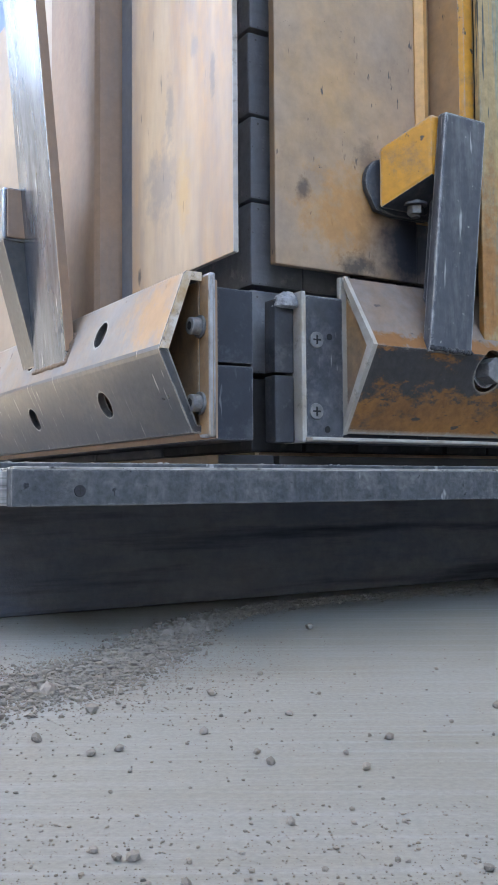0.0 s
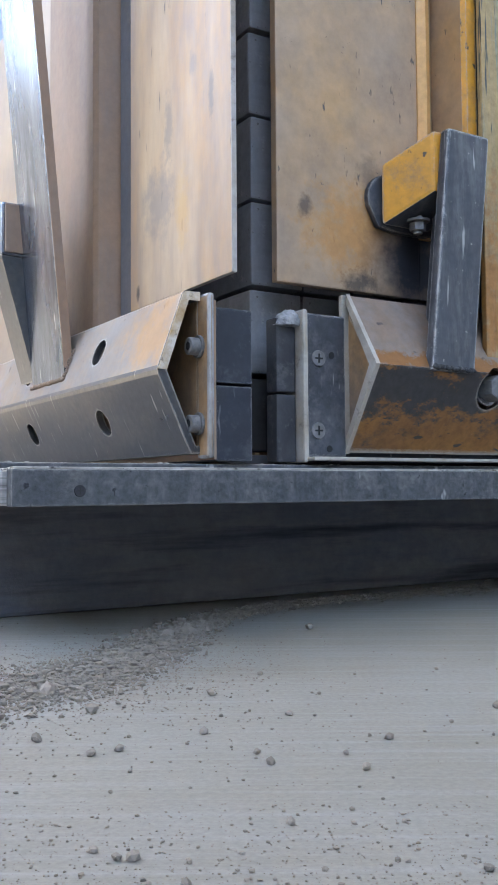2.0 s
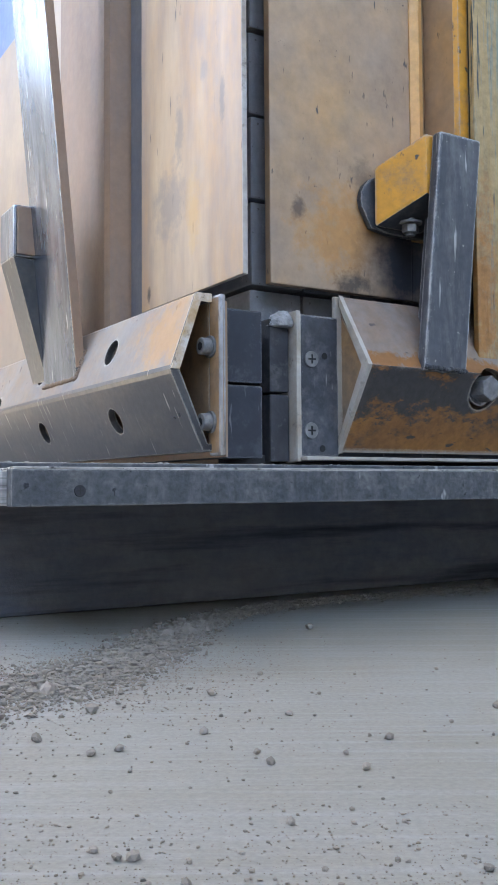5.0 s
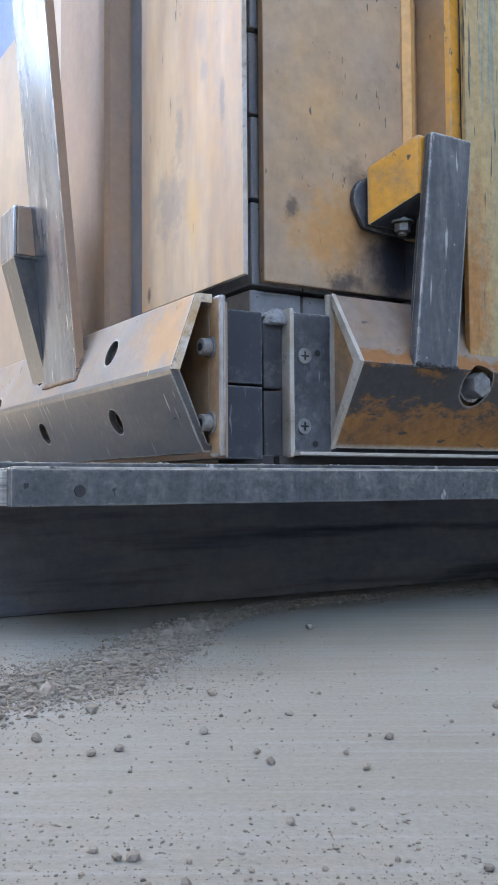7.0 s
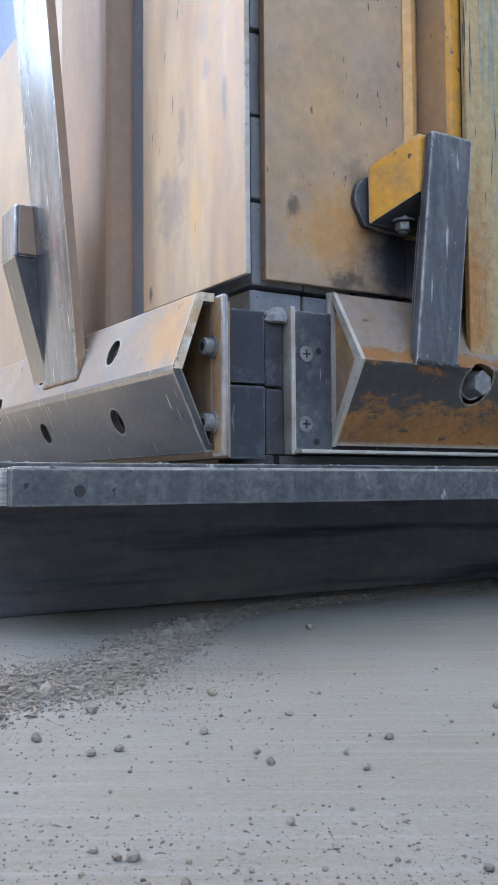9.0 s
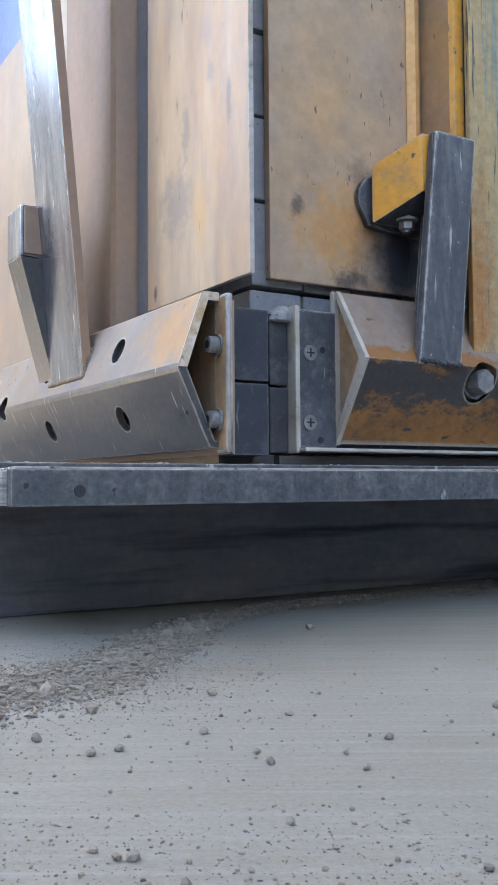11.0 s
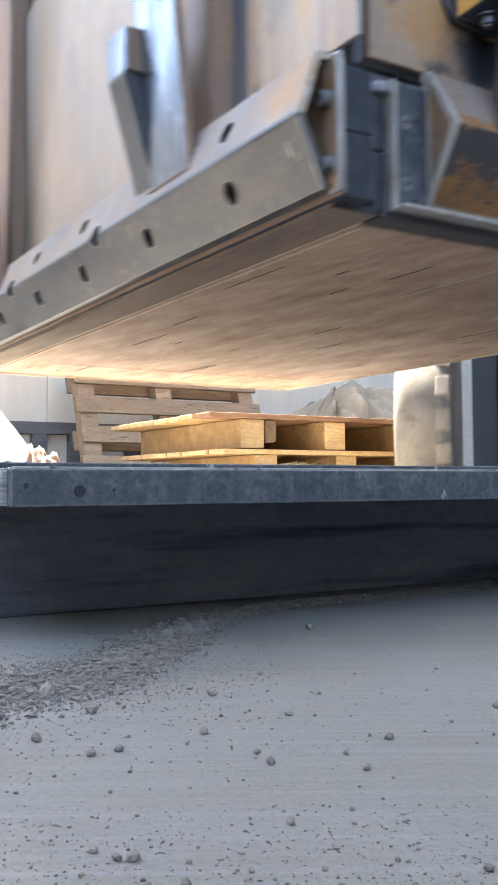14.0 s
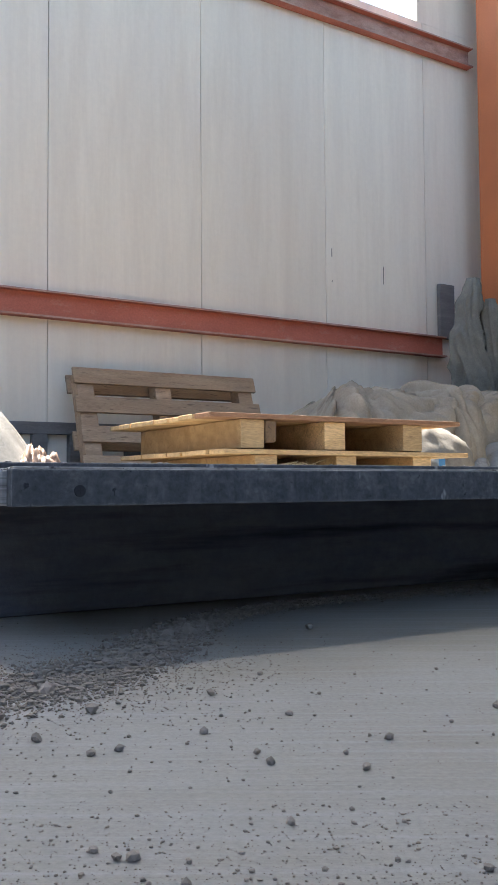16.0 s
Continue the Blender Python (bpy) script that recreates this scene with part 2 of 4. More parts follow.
M_HOLE = surface("bolt_socket_dark", (0.005, 0.005, 0.006), (0.008, 0.008, 0.009), None, 0, 30.0, bump=0)
M_BRICK = surface("grey_brick", (0.205, 0.205, 0.215), (0.16, 0.16, 0.168), (0.25, 0.24, 0.235), 0.3, 18.0, (1, 1, 1), (0.8, 0.95), bump=0.35, vary=0.15, speck=(0.1, 0.095, 0.09), speck_amount=0.4)
# bottom course: the shade below the jaws is put into the brick colour
M_BRICK_LOW = surface("shade_dark_brick", (0.055, 0.052, 0.052), (0.042, 0.040, 0.040), (0.08, 0.075, 0.07), 0.3, 18.0, (1, 1, 1), (0.8, 0.95), bump=0.35, vary=0.15)
M_PLY = surface("brown_plywood", (0.42, 0.26, 0.165), (0.29, 0.165, 0.11), (0.52, 0.38, 0.26), 0.36, 6.0, (2.2, 0.7, 3.0), (0.5, 0.72), bump=0.15, fine=45, speck=(0.09, 0.055, 0.04), speck_amount=0.26, streak=True, grain=0.12, soft=0.25)
# pale ply, brightened further to carry the sunlight on the board's rim
M_PLY_EDGE = surface("plywood_edge", (0.66, 0.54, 0.39), (0.48, 0.36, 0.24), (0.2, 0.13, 0.08), 0.2, 10.0, (1, 1, 14), (0.6, 0.8), bump=0.2)
M_TABLE = surface("grey_dusted_edge_board", (0.046, 0.051, 0.058), (0.080, 0.084, 0.088), (0.15, 0.15, 0.148), 0.32, 12.0, (1.0, 1, 1.6), (0.55, 0.85), bump=0.3, fine=180, speck=(0.018, 0.019, 0.022), speck_amount=0.42, soft=0.14, grain=0.32, spec=0.3, streaks=((60, 1, 10), (0.11, 0.112, 0.114)), scratch=((70, 1, 30), (0.28, 0.275, 0.265), 0.68), wear=(0.003, (0.30, 0.295, 0.28), 0.925))
M_TABLE_END = surface("layered_board_end", (0.45, 0.43, 0.40), (0.16, 0.15, 0.14), None, 0, 30.0, (0.3, 0.3, 12), (0.7, 0.9), bump=0.3)
# the level streaks paint wavy reflections onto the dark timber
M_SKIRT = surface("reflection_banded_timber", (0.105, 0.112, 0.135), (0.145, 0.142, 0.15), (0.20, 0.18, 0.17), 0.36, 9.0, (0.35, 1, 1.6), (0.7, 0.9), bump=0.3, soft=0.25, spec=0.25, streaks=((2.5, 1, 38), (0.020, 0.021, 0.027)))
M_GROUND = surface("trowelled_concrete", (0.187, 0.178, 0.156), (0.216, 0.209, 0.190), (0.157, 0.133, 0.094), 0.47, 1.7, (0.9, 1.7, 1), (0.5, 0.8), bump=0.16, fine=340, speck=(0.16, 0.145, 0.118), speck_amount=0.24, soft=0.36, grain=0.12, spec=0.45, streaks=((3.0, 150, 1), (0.218, 0.212, 0.196), 0.7))
M_STONE = surface("grey_crumb", (0.245, 0.21, 0.175), (0.185, 0.16, 0.135), (0.31, 0.265, 0.215), 0.3, 60.0, (1, 1, 1), (0.85, 0.98), bump=0.4, vary=0.2, spec=0.2)
M_DUST = surface("pale_dust_crumb", (0.36, 0.345, 0.32), (0.26, 0.25, 0.23), (0.16, 0.13, 0.10), 0.25, 90.0, (1, 1, 1), (0.85, 0.98), bump=0.4, spec=0.2)
M_BAG = surface("soiled_white_paper", (0.25, 0.23, 0.195), (0.21, 0.19, 0.16), (0.16, 0.135, 0.11), 0.25, 8.0, (1, 1, 1), (0.6, 0.8), bump=0.5, soft=0.25)
M_NECK = surface("pinkish_sack_film", (0.24, 0.15, 0.10), (0.19, 0.125, 0.09), None, 0, 12.0, (1, 1, 1), (0.4, 0.6), bump=0.4)
M_WALL = surface("off_white_metal_cladding", (0.86, 0.785, 0.655), (0.80, 0.735, 0.625), (0.70, 0.62, 0.50), 0.3, 1.0, (3, 1, 0.3), (0.32, 0.5), bump=0.015, fine=30, vary=0.03, grain=0.025, soft=0.3, streaks=((6, 1, 0.3), (0.76, 0.685, 0.57)))
M_RED = surface("red_oxide_purlin", (0.52, 0.16, 0.105), (0.44, 0.135, 0.09), (0.52, 0.28, 0.21), 0.24, 3.0, (1, 1, 2), (0.5, 0.7), bump=0.05, soft=0.15)
# lighter red that puts the light on the flange lips into colour
M_RED_EDGE = surface("lit_red_edge", (0.55, 0.36, 0.29), (0.42, 0.22, 0.16), (0.22, 0.10, 0.075), 0.3, 8.0, (0.4, 1, 1), (0.5, 0.7), bump=0.1, soft=0.2)
M_FRAME = surface("grey_stained_timber", (0.17, 0.165, 0.16), (0.13, 0.125, 0.12), (0.24, 0.225, 0.21), 0.3, 6.0, (0.5, 1, 3), (0.7, 0.9), bump=0.2, soft=0.15)
M_COLUMN = surface("orange_column_paint", (0.55, 0.17, 0.06), (0.45, 0.14, 0.055), None, 0, 2.0, (1, 1, 0.6), (0.5, 0.7), bump=0.05)
M_WOOD = surface("pale_pallet_wood", (0.62, 0.43, 0.215), (0.47, 0.31, 0.15), (0.30, 0.185, 0.095), 0.3, 5.0, (0.6, 4, 4), (0.6, 0.8), bump=0.25, fine=60, vary=0.25, streak=True, grain=0.28, soft=0.12)
M_WOOD_GREY = surface("weathered_pallet_wood", (0.44, 0.31, 0.20), (0.33, 0.225, 0.145), (0.21, 0.14, 0.09), 0.32, 5.0, (0.6, 4, 4), (0.7, 0.85), bump=0.2, fine=60, vary=0.2, streak=True, grain=0.2)
M_SACK = surface("white_film_sack", (0.31, 0.30, 0.275), (0.245, 0.235, 0.215), None, 0, 6.0, (1, 1, 1), (0.16, 0.36), bump=0.35)
M_TARP = surface("grey_tarp_cloth", (0.40, 0.345, 0.265), (0.31, 0.265, 0.205), (0.48, 0.415, 0.325), 0.3, 3.0, (1, 1, 1), (0.7, 0.9), bump=0.4, soft=0.2)
M_CLOTH = surface("dark_grey_cloth", (0.23, 0.225, 0.19), (0.165, 0.16, 0.138), (0.28, 0.27, 0.225), 0.3, 4.0, (1, 1, 1), (0.75, 0.9), bump=0.3, soft=0.2)
M_SCRAPED = surface("scraped_greenish_yellow", (0.39, 0.25, 0.10), (0.31, 0.245, 0.14), (0.17, 0.21, 0.18), 0.44, 6.0, (9, 9, 0.5), (0.36, 0.6), bump=0.15, fine=120, soft=0.08, grain=0.22, speck=(0.42, 0.38, 0.28), speck_amount=0.2, scratch=((140, 140, 12), (0.05, 0.06, 0.055), 0.61),
                    blots=(((0.31, -0.02, 0.17), (0.03, 0.05, 0.15), (0.33, 0.13, 0.025), 0.85, 2.4),))
M_TYRE = surface("dust_caked_tyre", (0.22, 0.195, 0.16), (0.165, 0.147, 0.122), (0.09, 0.08, 0.066), 0.3, 7.0, (1, 1, 1), (0.8, 0.95), bump=0.5, soft=0.15)
M_TYRE_SIDE = surface("dark_tyre_side", (0.09, 0.075, 0.065), (0.12, 0.10, 0.085), None, 0, 7.0, (1, 1, 1), (0.8, 0.95), bump=0.3)
M_MAST = surface("pale_mast_steel", (0.62, 0.59, 0.54), (0.52, 0.49, 0.45), None, 0, 3.0, (1, 1, 0.4), (0.5, 0.7), bump=0.05)
M_CHASSIS = surface("dark_chassis_paint", (0.045, 0.047, 0.05), (0.06, 0.06, 0.062), None, 0, 3.0, (1, 1, 0.6), (0.4, 0.6), bump=0.05)
M_STRAW = surface("dry_straw", (0.5, 0.4, 0.2), (0.4, 0.3, 0.15), None, 0, 20.0, bump=0)
M_BLUE = surface("blue_print_film", (0.05, 0.2, 0.42), (0.06, 0.22, 0.4), None, 0, 8.0, bump=0)
# blue tone of the shaded opening over the panel, put on a sheet
M_BLUEGREY = surface("blue_shade_sheet", (0.07, 0.16, 0.42), (0.12, 0.20, 0.42), (0.25, 0.29, 0.38), 0.3, 3.0, (1, 1, 0.5), (0.35, 0.55), bump=0.05, soft=0.2)
M_EDGE_DUST = surface("pale_dusty_edge", (0.40, 0.38, 0.345), (0.26, 0.24, 0.21), (0.06, 0.052, 0.045), 0.40, 60.0, (0.6, 1, 1), (0.8, 0.95), bump=0.4, soft=0.08)
M_PANEL_FAR = surface("pale_dusted_panel", (0.33, 0.25, 0.185), (0.285, 0.232, 0.19), (0.38, 0.255, 0.14), 0.30, 4.0, (1, 1.2, 0.7), (0.34, 0.52), bump=0.03, fine=60, soft=0.3, grain=0.04, streaks=((5, 5, 2.6), (0.42, 0.32, 0.22)))
M_BRIGHT = surface("rubbed_bright_steel", (0.36, 0.36, 0.37), (0.24, 0.21, 0.18), (0.09, 0.08, 0.07), 0.40, 34.0, (1, 1, 0.35), (0.3, 0.5), metal=0.5, third_metal=0.2, bump=0.08, soft=0.12)
M_PAD = surface("worn_black_pad", (0.035, 0.038, 0.046), (0.055, 0.057, 0.064), (0.14, 0.13, 0.12), 0.34, 16.0, (1, 1, 1), (0.4, 0.7), bump=0.2, soft=0.2, spec=0.4, wear=(0.004, (0.30, 0.28, 0.25), 0.93))
M_GRIT = surface("floor_grit", (0.25, 0.215, 0.178), (0.195, 0.166, 0.138), (0.30, 0.255, 0.205), 0.3, 80.0, (1, 1, 1), (0.85, 0.98), bump=0.4, spec=0.2)
M_WOOD_RED = surface("reddish_deck_board", (0.30, 0.16, 0.085), (0.22, 0.115, 0.065), (0.4, 0.26, 0.15), 0.25, 5.0, (0.6, 4, 4), (0.6, 0.8), bump=0.25, fine=60, streak=True, grain=0.25)
M_BARK = surface("dark_bark", (0.12, 0.075, 0.045), (0.2, 0.13, 0.07), (0.06, 0.04, 0.028), 0.35, 25.0, (1, 1, 1), (0.8, 0.95), bump=0.8)
M_CONCRETE_WALL = surface("grey_hall_wall", (0.4, 0.4, 0.39), (0.34, 0.34, 0.33), None, 0, 1.5, bump=0.1)


# ---- mesh helpers ----
def part(name, bm, material, parent=None, label="", smooth=False, at=None):
    me = bpy.data.meshes.new(name)
    bmesh.ops.recalc_face_normals(bm, faces=bm.faces)
    if smooth:
        for fc in bm.faces:
            fc.smooth = True
    bm.to_mesh(me)
    bm.free()
    for mt in (material if isinstance(material, (list, tuple)) else [material]):
        me.materials.append(mt)
    ob = new(name, me)
    if parent is not None:
        ob.parent = parent
    if at is not None:
        ob.matrix_basis = at
    if label:
        ob["label"] = label
    return ob


def thing(name, label, category, m, group="", kind=""):
    ob = new(name)
    ob.matrix_basis = m
    ob.empty_display_size = 0.1
    return tagged(ob, label, category, group, kind)


def box(a0, a1, b0, b1, z0, z1, bevel=0.0, bm=None, turn=None):
    bm = bm or bmesh.new()
    r = bmesh.ops.create_cube(bm, size=1.0)
    vs = r["verts"]
    mid = Vector(((a0 + a1) / 2, (b0 + b1) / 2, (z0 + z1) / 2))
    for v in vs:
        v.co = Vector((v.co.x * (a1 - a0), v.co.y * (b1 - b0), v.co.z * (z1 - z0)))
        if turn:
            v.co = turn @ v.co
        v.co += mid
    if bevel:
        es = list({e for v in vs for e in v.link_edges})
        bmesh.ops.bevel(bm, geom=es, offset=bevel, segments=2, affect="EDGES", profile=0.6)
    return bm


def prism(points, lo, hi, axis, bm=None, bevel=0.0):
    """A closed outline pushed along an axis: 'b' takes (a, z) points, 'a' takes (b, z), 'z' takes (a, b)."""
    bm = bm or bmesh.new()

    def at(p, t):
        return {"b": (p[0], t, p[1]), "a": (t, p[0], p[1]), "z": (p[0], p[1], t)}[axis]
    low = [bm.verts.new(at(p, lo)) for p in points]
    top = [bm.verts.new(at(p, hi)) for p in points]
    n = len(points)
    fs = [bm.faces.new(low), bm.faces.new(list(reversed(top)))]
    for i in range(n):
        fs.append(bm.faces.new((low[i], low[(i + 1) % n], top[(i + 1) % n], top[i])))
    if bevel:
        es = list({e for f in fs for e in f.edges})
        bmesh.ops.bevel(bm, geom=es, offset=bevel, segments=2, affect="EDGES", profile=0.6)
    return bm


def rod(p, q, r, seg=20, bm=None, r2=None, bevel=0.0):
    bm = bm or bmesh.new()
    p, q = Vector(p), Vector(q)
    d = q - p
    m = Matrix.Translation((p + q) / 2) @ d.to_track_quat("Z", "Y").to_matrix().to_4x4()
    res = bmesh.ops.create_cone(bm, cap_ends=True, segments=seg, radius1=r, radius2=r if r2 is None else r2, depth=d.length, matrix=m)
    if bevel:
        es = [e for e in {e for v in res["verts"] for e in v.link_edges} if len(e.link_faces) == 2 and max(len(f.verts) for f in e.link_faces) > 4]
        bmesh.ops.bevel(bm, geom=es, offset=bevel, segments=2, affect="EDGES", profile=0.6)
    return bm


def drill(ob, cuts):
    """Cuts the rods (p, q, radius) out of a part."""
    bm = bmesh.new()
    for p, q, r in cuts:
        rod(p, q, r, 24, bm)
    bmesh.ops.recalc_face_normals(bm, faces=bm.faces)
    me = bpy.data.meshes.new("cutter")
    bm.to_mesh(me)
    bm.free()
    tool = new("cutter", me)
    tool.parent = ob.parent
    mod = ob.modifiers.new("holes", "BOOLEAN")
    mod.operation, mod.object, mod.solver = "DIFFERENCE", tool, "EXACT"
    bpy.context.view_layer.update()
    dg = bpy.context.evaluated_depsgraph_get()
    done = bpy.data.meshes.new_from_object(ob.evaluated_get(dg))
    ob.modifiers.remove(mod)
    ob.data = done
    bpy.data.objects.remove(tool)


def second_look(ob, material, test):
    """Gives the faces that pass the test a second material."""
    ob.data.materials.append(material)
    k = len(ob.data.materials) - 1
    for p in ob.data.polygons:
        if test(p.normal):
            p.material_index = k
    return ob


def on_edge(n):
    return max(abs(n.x), abs(n.y), abs(n.z)) < 0.985


def rock_mesh(seed, flat=0.7, sub=1):
    rnd = random.Random(seed)
    bm = bmesh.new()
    bmesh.ops.create_icosphere(bm, subdivisions=sub, radius=1.0)
    for v in bm.verts:
        v.co *= rnd.uniform(0.7, 1.15)
        v.co.z *= flat
    return bm


def lump(name, material, size, seed, folds=0.25, sharp=2.0, sub=4, parent=None, at=None, squash=0.0, label=""):
    """A crumpled heap that sits on z = 0."""
    bm = bmesh.new()
    bmesh.ops.create_icosphere(bm, subdivisions=sub, radius=1.0)
    for v in bm.verts:
        d = v.co.normalized()
        f = 0
        for k, s in enumerate((sharp, sharp * 2.2, sharp * 4.6)):
            f += (abs(noise.noise(d * s + Vector((seed, k * 3.1, seed * 0.7)))) - 0.25) * folds / (k + 1) ** 0.8
        d = d * (1 + f)
        z = d.z if d.z > 0 else d.z * 0.15
        v.co = Vector((d.x * size[0] * (1 - squash * max(0, z)), d.y * size[1] * (1 - squash * max(0, z)), (z + 0.12) * size[2]))
        v.co.z = max(v.co.z, 0.0)
    return part(name, bm, material, parent, label, smooth=True, at=at)


def cloth_heap(name, material, size, seed, parent, at, label="", sharp=1.0, nx=150, ny=84):
    """A creased sheet thrown over a heap: a domed grid with long, sharp folds running several ways, down to the floor."""
    bm = bmesh.new()
    w, d, h = size
    off = Vector((seed * 1.7, seed * 0.9, seed * 2.3))
    ways = [(math.cos(t), math.sin(t)) for t in (seed * 0.7, seed * 0.7 + 1.1, seed * 0.7 + 2.0)]
    rows_ = []
    for j in range(ny + 1):
        row = []
        for i in range(nx + 1):
            u, v = 2 * i / nx - 1, 2 * j / ny - 1
            dome = max(0.0, 1 - abs(u) ** 2.4) ** 0.5 * max(0.0, 1 - abs(v) ** 2.6) ** 0.55
            p = Vector((u * w, v * d, 0)) + off
            p += noise.noise_vector(p * 1.7) * 0.20
            f = 0.0
            for k, (c, sn) in enumerate(ways):
                # V-shaped folds along one way, strong only in patches
                phase = (p.x * c + p.y * sn) * (17, 25, 39)[k] * sharp + 3.0 * noise.noise(p * 2.3 + Vector((k * 4.1, 0, 0)))
                patch = max(0.0, min(1.0, 0.55 + 1.6 * noise.noise(p * 1.8 + Vector((0, k * 6.7, 0)))))
                f += (0.105, 0.070, 0.032)[k] * patch * (abs(math.sin(phase)) ** 0.7 - 0.6)
            z = h * dome ** 0.6 * (0.90 + 0.20 * noise.noise(p * 1.5)) + min(1.0, dome * 2.0) * f
            sx = noise.noise(p * 3.1 + Vector((7, 0, 0))) * 0.08
            sy = noise.noise(p * 3.1 + Vector((0, 9, 0))) * 0.08 - 0.9 * f
            row.append(bm.verts.new((u * w * (0.92 + 0.08 * dome) + sx, v * d + sy, max(0.0, z))))
        rows_.append(row)
    for j in range(ny):
        for i in range(nx):
            bm.faces.new((rows_[j][i], rows_[j][i + 1], rows_[j + 1][i + 1], rows_[j + 1][i]))
    return part(name, bm, material, parent, label, True, at)


def cloth_bundle(name, material, rings, seed, parent, at, folds=7, label=""):
    """A gathered hanging cloth: rings (z, radius, shift) with upright pleats and bunched creases."""
    bm = bmesh.new()
    seg, steps = 72, 90
    z0, z1 = rings[0][0], rings[-1][0]
    grid = []
    for k in range(steps + 1):
        z = z0 + (z1 - z0) * k / steps
        for (za, ra, sa), (zb, rb, sb) in zip(rings, rings[1:]):
            if za <= z <= zb + 1e-6:
                t = (z - za) / (zb - za)
                t = t * t * (3 - 2 * t)
                r, sh = ra + (rb - ra) * t, sa + (sb - sa) * t
        row = []
        for q in range(seg):
            th = 2 * math.pi * q / seg
            c = Vector((math.cos(th), math.sin(th), 0))
            wob = noise.noise(Vector((c.x * 0.8, c.y * 0.8, z * 2.2 + seed)))
            pleat = abs(math.sin(folds * 0.5 * th + 2.2 * wob + z * 1.4 + seed)) ** 0.7 - 0.55
            crease = (1 - abs(noise.noise(Vector((c.x * 1.6, c.y * 1.6, z * 4.5 + c.x * 2.2 + seed * 2.1))))) ** 4 - 0.45
            rr = r * (1 + 0.12 * pleat + 0.34 * crease)
            row.append(bm.verts.new((c.x * rr + sh, c.y * rr * 0.8, z)))
        grid.append(row)
    for k in range(steps):
        for q in range(seg):
            bm.faces.new((grid[k][q], grid[k][(q + 1) % seg], grid[k + 1][(q + 1) % seg], grid[k + 1][q]))
    bm.faces.new(grid[-1])
    bm.faces.new(list(reversed(grid[0])))
    return part(name, bm, material, parent, label, True, at)


# ---- setting ----
bm = bmesh.new()
bmesh.ops.create_grid(bm, x_segments=8, y_segments=8, size=60)
tagged(part("ground", bm, M_GROUND), "grey trowelled concrete floor strewn with crumbs", "floor", kind="structure")

WALL_B = 5.2
WALL_M = YAW @ Matrix.Translation((4.88, 5.2, 0)) @ pose(0, 0, 0, 0, 0, 1.7) @ Matrix.Translation((-4.88, -5.2, 0))
SEAMS = [-7.0, -3.3, -2.3, -1.3, -0.28, 0.74, 1.77, 2.80, 3.81, 4.77, 5.9]
SILL = 3.68
LOW_SILL = 2.2     # unseen left bays, left open above this to add side light
bm_wall = box(-1.3, 6.1, WALL_B + 0.04, WALL_B + 0.12, 0, SILL)
box(-7.0, -1.3, WALL_B + 0.04, WALL_B + 0.12, 0, LOW_SILL, bm=bm_wall)
wall = tagged(part("wall_north", bm_wall, M_WALL), "off-white ribbed metal clad hall wall", "wall", kind="structure")
wall.matrix_basis = WALL_M
for s0, s1 in zip(SEAMS, SEAMS[1:]):
    part("panel", box(s0 + 0.0018, s1 - 0.0018, WALL_B, WALL_B + 0.05, 0.0, SILL if s0 > -1.5 else LOW_SILL, 0.004), M_WALL, wall)
for zc in (1.174, 3.50):
    # a channel with two flanges
    pts = [(WALL_B, zc + 0.077), (WALL_B - 0.07, zc + 0.077), (WALL_B - 0.07, zc + 0.066), (WALL_B - 0.02, zc + 0.066),
           (WALL_B - 0.02, zc - 0.066), (WALL_B - 0.07, zc - 0.066), (WALL_B - 0.07, zc - 0.077), (WALL_B, zc - 0.077)]
    pur = part("purlin", prism(pts, -7.0 if zc < LOW_SILL else -1.3, 4.91 if zc < LOW_SILL else 5.25, "a"), [M_RED])
    # lips take the painted lit tone, the web stays plain red
    second_look(pur, M_RED_EDGE, lambda n: abs(n.z) < 0.1)
    for p in pur.data.polygons:
        if abs(p.normal.z) < 0.1 and p.area > 1.0:
            p.material_index = 0
    pur.matrix_basis = WALL_M
    tagged(pur, "red oxide painted steel purlin along the cladding", "purlin", kind="structure")
for sa, sz, sh in ((4.34, 1.60, 0.13), (3.86, 1.74, 0.06), (3.86, 1.56, 0.015), (0.93, 1.52, 0.012), (1.02, 1.52, 0.008), (1.0, 0.66, 0.012)):
    part("scrape", box(sa, sa + 0.006, WALL_B - 0.0015, WALL_B + 0.001, sz, sz + sh), M_CLOTH, wall)
jamb = part("wall_jamb", box(4.72, 6.1, WALL_B, WALL_B + 0.12, SILL, 7.4), M_WALL)
jamb.matrix_basis = WALL_M
tagged(jamb, "off-white cladding beside the open window band", "wall", kind="structure")
# above the sill two open window bands; the unseen strips are added to shape sunlight
for z0, z1 in ((7.4, 9.7), (12.4, 15.4)):
    upper = part("wall_upper", box(-7.0, 6.1, WALL_B, WALL_B + 0.12, z0, z1), M_WALL)
    upper.matrix_basis = WALL_M
    tagged(upper, "unseen off-white strip added to band the sunlight", "wall", kind="structure")
# unseen slats across the upper band, added to weaken sun on the foreground
dimmer = tagged(part("window_louvre", box(-7.0, 6.1, WALL_B + 0.02, WALL_B + 0.1, 9.7, 9.74), M_WALL), "unseen slats added to dim the sun", "window", kind="structure")
dimmer.matrix_basis = WALL_M
slat = None
for k in range(31):
    at = Matrix.Translation((-0.45, WALL_B + 0.06, 9.78 + k * 0.085))
    if slat is None:
        slat = part("slat", box(-6.5, 6.5, -0.004, 0.004, 0, 0.062), M_WALL, dimmer, at=at)
    else:
        twin = new("slat", slat.data)
        twin.parent = dimmer
        twin.matrix_basis = at
